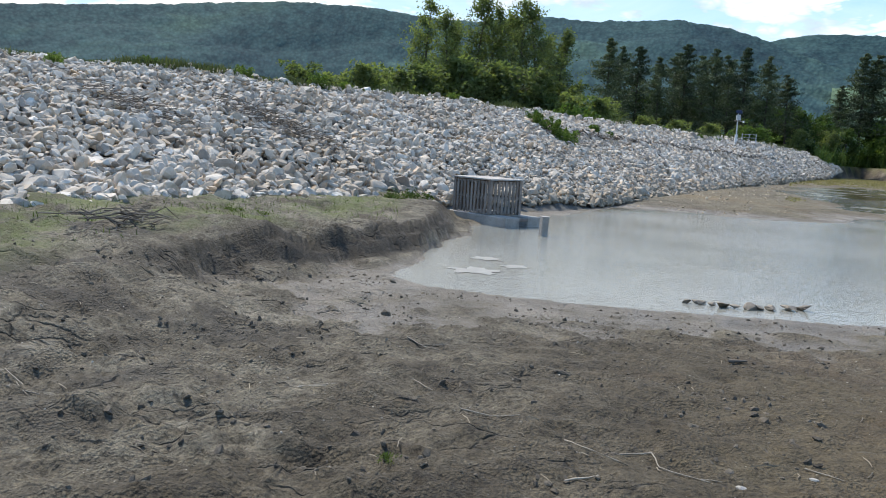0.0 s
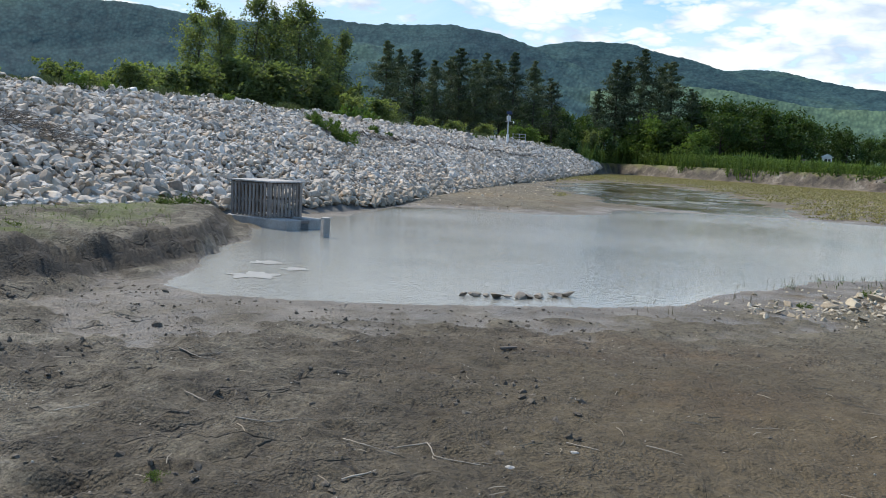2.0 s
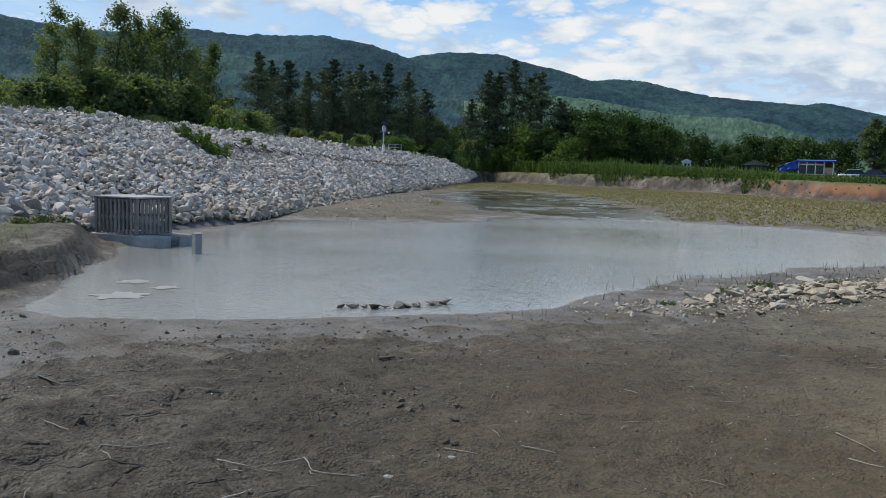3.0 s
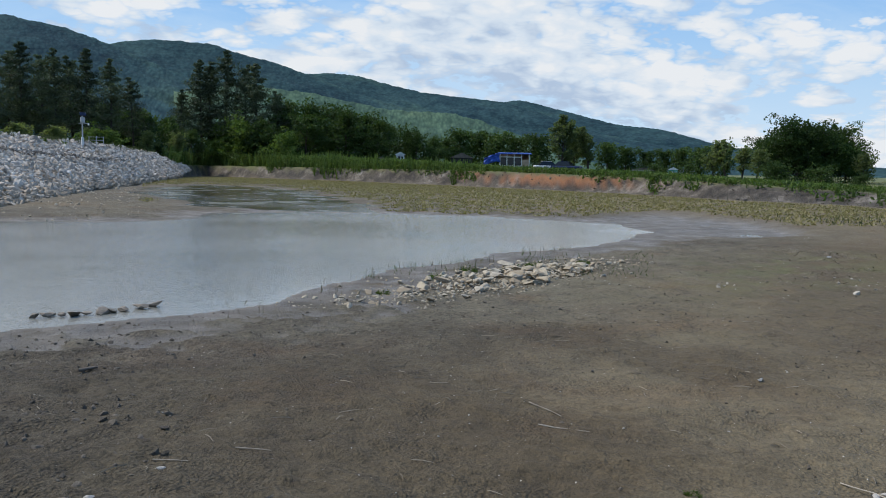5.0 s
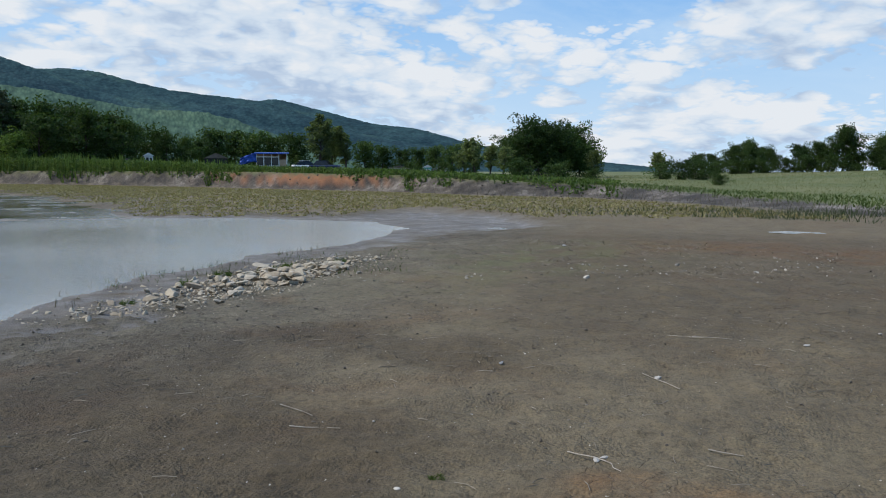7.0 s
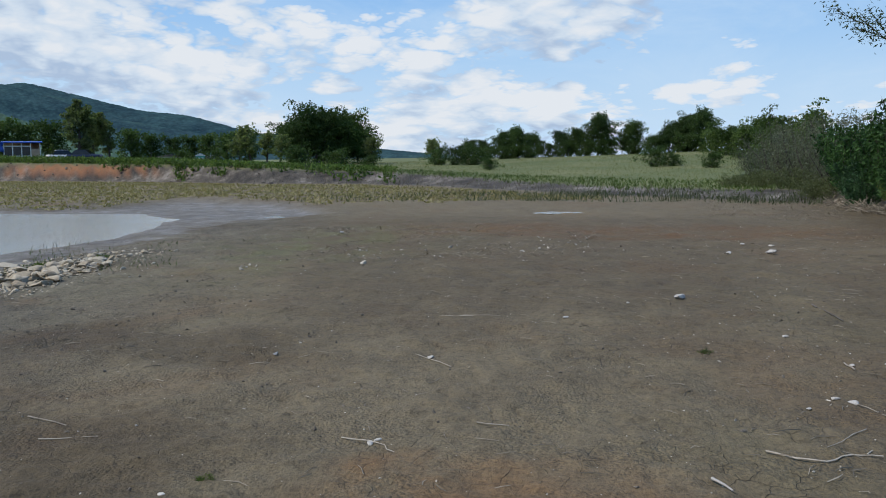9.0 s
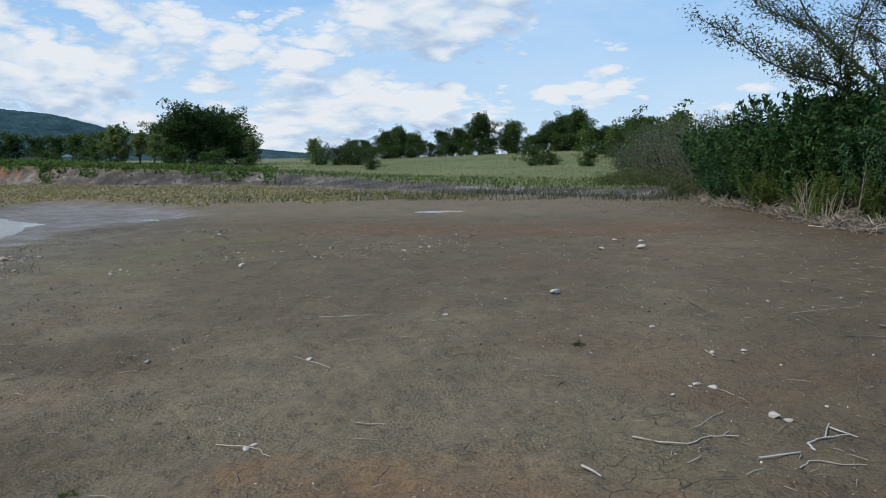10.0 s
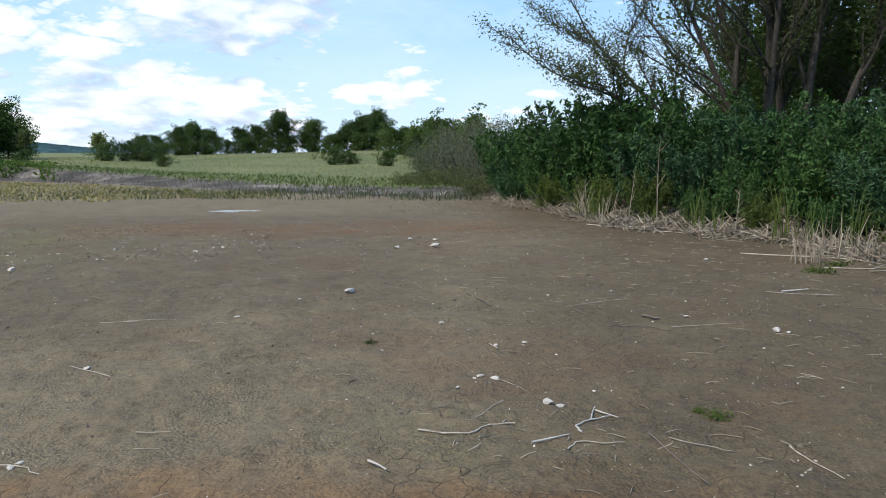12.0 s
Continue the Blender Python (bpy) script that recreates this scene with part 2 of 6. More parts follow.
    gfac = math_node(nt, "MULTIPLY", attr("grass"), 1.0, True)
    col = mix(nt, gfac, col, turf)
    moss = ramp(nt, noise_of(nt, pos, 1.1, 5, 0.7), [(0.42, (0, 0, 0)), (0.62, (0.85, 0.85, 0.85))])
    col = mix(nt, math_node(nt, "MULTIPLY", attr("moss"), moss), col, (0.115, 0.140, 0.040))
    nt.links.new(col, b.inputs["Base Color"])
    shine = ramp(nt, noise_of(nt, pos, 2.2, 5, 0.6), [(0.35, (0.38, 0.38, 0.38)), (0.65, (0.74, 0.74, 0.74))])
    rough = mix(nt, wet, (0.86, 0.86, 0.86), shine)
    nt.links.new(rough, b.inputs["Roughness"])
    h = math_node(nt, "ADD", math_node(nt, "MULTIPLY", fine, 1.0), math_node(nt, "MULTIPLY", grit, 0.45))
    h = math_node(nt, "SUBTRACT", h, math_node(nt, "MULTIPLY", math_node(nt, "MULTIPLY", lump, crumbly), 0.7))
    h = math_node(nt, "SUBTRACT", h, math_node(nt, "MULTIPLY", math_node(nt, "ADD", crack, rift), 1.2))
    h = math_node(nt, "MULTIPLY", h, math_node(nt, "SUBTRACT", 1.0, math_node(nt, "MULTIPLY", attr("dry"), 0.58)))
    bump(nt, b, h, 1.0, 0.045)
    return m


def water_material():
    m, nt, b, pos = material("muddy_water", 0.06, 0.5)
    col = ramp(nt, noise_of(nt, pos, 0.12, 4, 0.5, 0.5), [(0.35, (0.205, 0.204, 0.176)), (0.65, (0.262, 0.260, 0.228))])
    a = nt.nodes.new("ShaderNodeAttribute")
    a.attribute_name = "algae"
    weed = ramp(nt, noise_of(nt, pos, 0.35, 6, 0.7, 0.3), [(0.50, (0, 0, 0)), (0.66, (1, 1, 1))])
    wf = math_node(nt, "MULTIPLY", a.outputs["Fac"], weed)
    base = mix(nt, a.outputs["Fac"], col, (0.060, 0.056, 0.032))
    base = mix(nt, wf, base, (0.125, 0.118, 0.055))
    nt.links.new(base, b.inputs["Base Color"])
    b.inputs["IOR"].default_value = 1.33
    nt.links.new(mix(nt, wf, (0.07, 0.07, 0.07), (0.55, 0.55, 0.55)), b.inputs["Roughness"])
    mp = node(nt, "ShaderNodeMapping", Scale=(1.0, 2.6, 1.0), Rotation=(0, 0, radians(24)))
    nt.links.new(pos, mp.inputs[0])
    rip = noise_of(nt, mp.outputs[0], 8.5, 3, 0.6, 0.3)
    calm = ramp(nt, noise_of(nt, pos, 0.18, 3, 0.5), [(0.35, (0.25, 0.25, 0.25)), (0.65, (1, 1, 1))])
    bump(nt, b, math_node(nt, "MULTIPLY", rip, calm), 0.30, 0.035)
    return m


def stone_material(name, warm):
    m, nt, b, pos = material(name, 0.85, 0.25)
    r = nt.nodes.new("ShaderNodeNewGeometry").outputs["Random Per Island"]
    q = nt.nodes.new("ShaderNodeObjectInfo").outputs["Random"]
    v = math_node(nt, "FRACT", math_node(nt, "ADD", r, q))
    if warm:
        base = ramp(nt, v, [(0, (0.34, 0.27, 0.18)), (0.5, (0.45, 0.38, 0.27)), (1, (0.54, 0.47, 0.36))])
    else:
        base = ramp(nt, v, [(0, (0.26, 0.23, 0.195)), (0.25, (0.46, 0.405, 0.335)), (0.55, (0.61, 0.555, 0.475)), (0.75, (0.48, 0.425, 0.36)), (0.87, (0.56, 0.43, 0.30)), (1, (0.74, 0.70, 0.63))])
    n = noise_of(nt, pos, 9, 6, 0.7)
    if not warm:
        # tan silt dried on the lowest stones
        at = nt.nodes.new("ShaderNodeSeparateXYZ")
        nt.links.new(nt.nodes.new("ShaderNodeNewGeometry").outputs["Position"], at.inputs[0])
        level = math_node(nt, "ADD", at.outputs[2], math_node(nt, "MULTIPLY", v, 0.35))
        level = math_node(nt, "ADD", level, math_node(nt, "MULTIPLY", math_node(nt, "MAXIMUM", math_node(nt, "MULTIPLY", at.outputs[0], -0.3), 0.0), 1.0))
        base = mix(nt, ramp(nt, level, [(0.2, (0.85, 0.85, 0.85)), (0.95, (0, 0, 0))]), base, (0.30, 0.245, 0.175))
    base = mix(nt, 0.55, base, ramp(nt, n, [(0.3, (0.5, 0.48, 0.45)), (0.65, (1.1, 1.1, 1.1))]), "MULTIPLY")
    st = ramp(nt, noise_of(nt, pos, 0.35, 4, 0.6), [(0.50, (0, 0, 0)), (0.66, (0.5, 0.5, 0.5))])
    base = mix(nt, st, base, (0.30, 0.235, 0.165))
    nt.links.new(base, b.inputs["Base Color"])
    bump(nt, b, n, 0.6, 0.03)
    return m


def forest_material(name, c1, c2, c3):
    m, nt, b, pos = material(name, 0.95, 0.05)
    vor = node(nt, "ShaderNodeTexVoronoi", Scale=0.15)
    # crowns stand upright on the slope: lay the pattern along the ridge and up it
    sep = nt.nodes.new("ShaderNodeSeparateXYZ")
    nt.links.new(pos, sep.inputs[0])
    face = nt.nodes.new("ShaderNodeCombineXYZ")
    nt.links.new(math_node(nt, "MULTIPLY", math_node(nt, "ARCTAN2", sep.outputs[0], sep.outputs[1]), 1700.0), face.inputs[0])
    nt.links.new(math_node(nt, "MULTIPLY", sep.outputs[2], 1.25), face.inputs[1])
    nt.links.new(face.outputs[0], vor.inputs["Vector"])
    n1 = noise_of(nt, pos, 0.0042, 5, 0.6)
    n2 = noise_of(nt, face.outputs[0], 0.045, 6, 0.72)
    # broad tone patches imitate cloud shade on the slopes
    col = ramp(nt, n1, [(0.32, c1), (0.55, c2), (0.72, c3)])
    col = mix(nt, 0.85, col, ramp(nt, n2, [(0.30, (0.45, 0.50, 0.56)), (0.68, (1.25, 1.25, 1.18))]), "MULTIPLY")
    # painted shading: lit crown centres, darker bluish gaps between crowns
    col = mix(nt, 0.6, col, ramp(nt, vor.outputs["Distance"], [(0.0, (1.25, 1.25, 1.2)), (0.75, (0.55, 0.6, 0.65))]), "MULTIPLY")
    nt.links.new(col, b.inputs["Base Color"])
    bump(nt, b, math_node(nt, "SUBTRACT", n2, vor.outputs["Distance"]), 0.45, 3.0)
    return m


M_GROUND, M_WATER = ground_material(), water_material()
# blue-green tint puts the haze of distance into the canopy colour
M_HAZED_FOREST = forest_material("hazed_forest_canopy", (0.026, 0.056, 0.066), (0.042, 0.084, 0.086), (0.070, 0.120, 0.094))
# lighter copy of the forest: sunlight on the spur painted as colour
M_FOREST_SUNLIT = forest_material("sunlit_wood", (0.066, 0.112, 0.080), (0.095, 0.150, 0.096), (0.140, 0.195, 0.115))
M_STONE, M_SAND = stone_material("pale_limestone", False), stone_material("tan_limestone", True)
M_CORE = simple("dam_rubble", (0.10, 0.095, 0.085), (0.18, 0.17, 0.15), 2.5, 0.9, 0.8, 0.1)
M_WOOD = simple("weathered_brown_wood", (0.19, 0.155, 0.128), (0.31, 0.262, 0.225), 6, 0.8, 0.5, 0.006, objrand=0.25)
M_BOARD = simple("grey_weathered_board", (0.34, 0.31, 0.28), (0.50, 0.47, 0.43), 6, 0.8, 0.4, 0.006)
M_CONCRETE = simple("wet_concrete", (0.26, 0.24, 0.21), (0.42, 0.40, 0.365), 3, 0.75, 0.4, 0.01)
M_WETSTONE = simple("wet_tan_stone", (0.13, 0.105, 0.075), (0.26, 0.215, 0.16), 14, 0.45, 0.5, 0.01, objrand=0.25)
M_BARK = simple("grey_bark", (0.036, 0.030, 0.024), (0.088, 0.075, 0.062), 8, 0.9, 0.7, 0.02)
M_TWIG = simple("bleached_twig", (0.26, 0.215, 0.16), (0.46, 0.41, 0.33), 9, 0.8, 0.4, 0.004, objrand=0.3)
M_DARKTWIG = simple("dark_driftwood", (0.075, 0.062, 0.048), (0.19, 0.16, 0.13), 9, 0.8, 0.4, 0.004, island=0.4)
M_STRAW = simple("dry_straw", (0.17, 0.138, 0.096), (0.31, 0.265, 0.198), 4, 0.8, 0.0, island=0.45)
M_SHELL = simple("pale_shell_bits", (0.34, 0.295, 0.225), (0.56, 0.51, 0.43), 12, 0.7, 0.2, 0.003, island=0.4)
M_BONE = simple("white_driftwood", (0.36, 0.33, 0.28), (0.58, 0.54, 0.48), 15, 0.75, 0.5, 0.004)
M_CLOD = simple("dark_clod", (0.088, 0.073, 0.054), (0.170, 0.142, 0.108), 20, 0.9, 0.6, 0.01, island=0.3)
M_LEAF = leaf_material("broad_leaves", (0.028, 0.056, 0.020), (0.080, 0.122, 0.040))
M_LEAF_LIGHT = leaf_material("light_leaves", (0.065, 0.115, 0.028), (0.165, 0.230, 0.065))
M_LEAF_HEDGE = leaf_material("hedge_leaves", (0.034, 0.062, 0.019), (0.096, 0.138, 0.042))
M_BANKHERB = leaf_material("bank_herb_leaves", (0.036, 0.066, 0.020), (0.115, 0.165, 0.050))
M_LEAF_POPLAR = leaf_material("poplar_leaves", (0.082, 0.108, 0.056), (0.190, 0.222, 0.112), 0.55)
M_NEEDLE = leaf_material("pine_needles", (0.048, 0.066, 0.044), (0.115, 0.140, 0.088), 0.2)
M_HERB = leaf_material("herb_leaves", (0.012, 0.034, 0.012), (0.072, 0.142, 0.046), 0.25)
M_HERB_BLUE = leaf_material("grey_green_herb_leaves", (0.014, 0.038, 0.019), (0.068, 0.132, 0.060), 0.22)
M_HERB_PALE = leaf_material("young_shoots", (0.052, 0.082, 0.022), (0.115, 0.152, 0.044), 0.35)
M_WILLOW = leaf_material("willow_leaves", (0.036, 0.054, 0.024), (0.092, 0.118, 0.050), 0.3)
M_GREY = leaf_material("grey_dry_shrub", (0.095, 0.104, 0.074), (0.190, 0.200, 0.148), 0.3)
M_REED = leaf_material("reed_blades", (0.060, 0.078, 0.038), (0.128, 0.142, 0.076), 0.3)
M_TUFT = leaf_material("drying_pond_weed", (0.170, 0.145, 0.070), (0.330, 0.285, 0.160), 0.25)
M_MEADOW = leaf_material("meadow_blades", (0.120, 0.130, 0.044), (0.210, 0.205, 0.084), 0.25)
M_MEADOW_GREEN = leaf_material("lush_blades", (0.070, 0.108, 0.032), (0.135, 0.175, 0.060), 0.25)
M_SCUM = simple("pale_silt_scum", (0.29, 0.275, 0.24), (0.40, 0.385, 0.35), 5, 0.35, 0.2, 0.004)
M_BRUSH = leaf_material("purple_grey_brush", (0.130, 0.106, 0.090), (0.245, 0.208, 0.175), 0.15)
M_TARP = simple("blue_tarpaulin", (0.010, 0.045, 0.25), (0.025, 0.095, 0.42), 1.5, 0.45, 0.4, 0.05)
M_PLANK = simple("pale_planks", (0.34, 0.24, 0.16), (0.47, 0.35, 0.25), 2, 0.8, 0.3, 0.01)
M_WHITE = simple("white_paint", (0.62, 0.62, 0.60), (0.80, 0.80, 0.78), 2, 0.5, 0.1, 0.01)
M_DARK = simple("dark_opening", (0.012, 0.012, 0.012), (0.03, 0.03, 0.03), 2, 0.6, 0.0)
M_TURQ = simple("turquoise_paint", (0.10, 0.40, 0.38), (0.16, 0.52, 0.48), 2, 0.5, 0.1, 0.01)
M_GREYMETAL = simple("galvanised_steel", (0.38, 0.40, 0.41), (0.55, 0.57, 0.58), 5, 0.4, 0.1, 0.003)
M_PANEL = simple("dark_solar_panel", (0.012, 0.016, 0.035), (0.02, 0.028, 0.06), 4, 0.15, 0.0)
M_ROOF = simple("brown_sheet_roof", (0.10, 0.075, 0.060), (0.19, 0.15, 0.12), 2, 0.7, 0.2, 0.02)
M_CARBLUE = simple("dark_blue_car_paint", (0.012, 0.022, 0.055), (0.018, 0.032, 0.075), 2, 0.25, 0.0)
M_GLASS = simple("dark_car_glass", (0.015, 0.018, 0.020), (0.03, 0.034, 0.038), 2, 0.08, 0.0)
M_TYRE = simple("black_rubber", (0.015, 0.015, 0.015), (0.03, 0.03, 0.03), 6, 0.85, 0.1, 0.005)


# ---- small tools ----
def mesh_of(name, verts, faces, mat, smooth=False):
    me = bpy.data.meshes.new(name)
    verts = np.asarray(verts, dtype=np.float32)
    faces = np.asarray(faces, dtype=np.int32)
    me.vertices.add(len(verts))
    me.vertices.foreach_set("co", verts.ravel())
    k = faces.shape[1]
    me.loops.add(faces.size)
    me.loops.foreach_set("vertex_index", faces.ravel())
    me.polygons.add(len(faces))
    me.polygons.foreach_set("loop_start", np.arange(0, faces.size, k, dtype=np.int32))
    me.polygons.foreach_set("loop_total", np.full(len(faces), k, dtype=np.int32))
    me.polygons.foreach_set("use_smooth", np.full(len(faces), smooth))
    me.update(calc_edges=True)
    me.validate()
    me.materials.append(mat)
    return me


def child(name, me, parent, label=""):
    ob = new(name, me)
    ob.parent = parent
    if label:
        tagged(ob, label)
    return ob


def part(name, bm, mat, parent, label=""):
    me = bpy.data.meshes.new(name)
    bm.to_mesh(me)
    bm.free()
    me.materials.append(mat)
    return child(name, me, parent, label)


def empty(name, m=None):
    ob = new(name)
    if m is not None:
        ob.matrix_basis = m
    return ob


def box_bm(bm, size, at=(0, 0, 0), turn=None, bevel=0.0):
    m = Matrix.Translation(at) @ (turn or Matrix.Identity(4)) @ Matrix.Diagonal((*size, 1))
    r = bmesh.ops.create_cube(bm, size=1, matrix=m)
    if bevel:
        es = list({e for v in r["verts"] for e in v.link_edges})
        bmesh.ops.bevel(bm, geom=es, offset=bevel, segments=1, affect="EDGES")
    return bm


def boxp(name, size, at, mat, parent, label="", turn=None, bevel=0.01):
    return part(name, box_bm(bmesh.new(), size, at, turn, bevel), mat, parent, label)


def tube(points, radii, sides=6):
    """Vertices and quads of a tapered tube through points."""
    pts = np.asarray(points, float)
    n = len(pts)
    tang = np.gradient(pts, axis=0)
    tang /= np.linalg.norm(tang, axis=1)[:, None] + 1e-9
    ref = np.where(np.abs(tang[:, 2:3]) > 0.9, [[1.0, 0, 0]], [[0, 0, 1.0]])
    u = np.cross(tang, ref)
    u /= np.linalg.norm(u, axis=1)[:, None] + 1e-9
    v = np.cross(tang, u)
    a = np.arange(sides) * 2 * np.pi / sides
    ring = u[:, None] * np.cos(a)[None, :, None] + v[:, None] * np.sin(a)[None, :, None]
    verts = (pts[:, None] + ring * np.asarray(radii)[:, None, None]).reshape(-1, 3)
    i, j = np.meshgrid(np.arange(n - 1), np.arange(sides), indexing="ij")
    k = (j + 1) % sides
    faces = np.stack([i * sides + j, i * sides + k, (i + 1) * sides + k, (i + 1) * sides + j], -1).reshape(-1, 4)
    return verts, faces


def join(bits):
    vs, fs, n = [], [], 0
    for v, q in bits:
        vs.append(v)
        fs.append(np.asarray(q) + n)
        n += len(v)
    return np.concatenate(vs), np.concatenate(fs)


def leaves(centres, size, aspect, rng, droop=0.0, up=0.0):
    """One diamond-shaped leaf quad at each centre, turned at random."""
    n = len(centres)
    d = rng.normal(size=(n, 3))
    d[:, 2] = d[:, 2] * 0.7 - droop + up
    d /= np.linalg.norm(d, axis=1)[:, None]
    e = np.cross(d, rng.normal(size=(n, 3)))
    e /= np.linalg.norm(e, axis=1)[:, None] + 1e-9
    s = size * rng.uniform(0.6, 1.4, (n, 1))
    c = np.asarray(centres)
    bend = np.cross(d, e) * s * 0.15
    v = np.stack([c - d * s * 0.5, c + e * s * aspect * 0.5 + bend, c + d * s * 0.5, c - e * s * aspect * 0.5 + bend], 1).reshape(-1, 3)
    return v, np.arange(4 * n).reshape(-1, 4)


def blades(base, height, width, rng, lean=0.25):
    """Upright tapered blades (quads) standing on the base points."""
    n = len(base)
    a = rng.uniform(0, 2 * np.pi, n)
    side = np.stack([np.cos(a), np.sin(a), 0 * a], 1) * (np.asarray(width) * rng.uniform(0.6, 1.3, n))[:, None]
    h = np.asarray(height) * rng.uniform(0.55, 1.25, n)
    tip = np.stack([rng.normal(0, lean, n) * h, rng.normal(0, lean, n) * h, h], 1)
    b = np.asarray(base)
    v = np.stack([b - side, b + side, b + tip + side * 0.25, b + tip - side * 0.25], 1).reshape(-1, 3)
    return v, np.arange(4 * n).reshape(-1, 4)


def lattice(x, y, seed):
    """Smooth value noise in -1..1, for arrays."""
    xi, yi = np.floor(x), np.floor(y)
    fx, fy = x - xi, y - yi
    fx, fy = fx * fx * (3 - 2 * fx), fy * fy * (3 - 2 * fy)

    def h(a, b):
        v = np.sin(a * 127.1 + b * 311.7 + seed * 74.7) * 43758.5453
        return (v - np.floor(v)) * 2 - 1

    top = h(xi, yi) * (1 - fx) + h(xi + 1, yi) * fx
    bot = h(xi, yi + 1) * (1 - fx) + h(xi + 1, yi + 1) * fx
    return top * (1 - fy) + bot * fy


def fbm(x, y, seed, octaves=4, gain=0.5):
    s, amp = 0.0, 1.0
    for o in range(octaves):
        c, k = math.cos(o * 0.9), math.sin(o * 0.9)
        s = s + amp * lattice((x * c - y * k) * 2**o, (x * k + y * c) * 2**o, seed + o)
        amp *= gain
    return s


def smooth(v, a, b):
    t = np.clip((v - a) / (b - a), 0, 1)
    return t * t * (3 - 2 * t)


def poly_sd(x, y, poly):
    """Signed distance to a polygon, negative inside, for arrays."""
    best = np.full(np.shape(x), 1e9)
    inside = np.zeros(np.shape(x), bool)
    for (ax, ay), (bx, by) in zip(poly, poly[1:] + poly[:1]):
        dx, dy = bx - ax, by - ay
        t = np.clip(((x - ax) * dx + (y - ay) * dy) / (dx * dx + dy * dy), 0, 1)
        best = np.minimum(best, np.hypot(x - ax - t * dx, y - ay - t * dy))
        if ay != by:
            inside ^= ((ay > y) != (by > y)) & (x < (bx - ax) * (y - ay) / (by - ay) + ax)
    return np.where(inside, -best, best)


# ---- the lie of the land ----
WATER = -0.15
POOL = [(-0.87, 10.8), (-0.42, 10.15), (0.6, 9.75), (1.9, 9.45), (3.1, 9.3), (4.3, 9.25), (5.4, 9.4), (7.0, 10.4), (8.8, 11.45), (10.5, 11.7),
        (12.5, 12.2), (15.0, 12.3), (17.6, 12.9), (21.3, 14.3), (23.4, 17.0), (22.2, 22.5), (19.6, 26.0), (17.2, 28.0), (14.0, 28.4),
        (12.2, 25.9), (9.7, 25.0), (8.6, 25.5), (7.2, 26.3), (5.1, 26.6), (3.0, 22.6), (1.8, 20.0), (0.9, 18.9), (0.26, 18.2), (-0.16, 15.1), (-0.57, 12.4)]
UPPER = [(17.2, 27.5), (20.0, 26.0), (25.0, 35.0), (30.0, 47.0), (35.0, 60.0), (33.0, 69.0), (26.0, 62.0), (20.5, 52.0), (18.0, 43.0), (16.2, 34.0)]
TERRACE = [(-3.6, 5.6), (-3.45, 7.4), (-3.1, 9.3), (-2.3, 10.9), (-1.45, 12.3), (-0.55, 14.2), (-0.35, 16.4), (-0.4, 18.5), (-1.5, 22.0), (-30.0, 30.0), (-30.0, -8.0), (-9.0, 0.0)]
BANK_AZ = [-180, -150, -100, -60, -30, 0, 15, 24, 26, 30.7, 38, 46, 55.4, 61, 68, 73, 77.5, 85.5, 93, 97.5, 100, 103.6, 107.4, 112.8, 118, 123, 135, 160, 180]
BANK_R = [11, 12, 16, 26, 34, 46, 76, 104, 122, 107, 91, 75.5, 62.5, 56, 52, 46.5, 40.5, 34, 31, 30, 26.5, 21.9, 19.6, 18.4, 16.9, 15.2, 13, 11, 11]
BANK_H = [1.2, 1.2, 1.2, 1.0, 1.0, 1.0, 1.2, 1.45, 1.5, 1.5, 1.5, 1.45, 1.2, 0.95, 0.7, 0.5, 0.3, 0.15, 0.15, 0.3, 0.5, 0.7, 0.8, 0.85, 0.9, 0.9, 1.0, 1.2, 1.2]
LIP_H = [1.5, 1.5, 1.5, 1.2, 1.2, 1.2, 1.4, 1.6, 1.6, 1.6, 1.6, 1.55, 1.4, 1.2, 1.0, 1.05, 1.25, 1.75, 2.2, 3.5, 4.5, 5.0, 5.0, 5.0, 5.0, 5.0, 4, 3, 1.5]


def tail_of(x, y):
    ux, uy = (x - 24.3) * 0.8 + (y - 15.5) * 0.6, (y - 15.5) * 0.8 - (x - 24.3) * 0.6
    return smooth(np.hypot(ux / 7.5, uy / 3.6) + 0.25 * fbm(x * 0.3, y * 0.3, 45, 3), 1.0, 0.55)


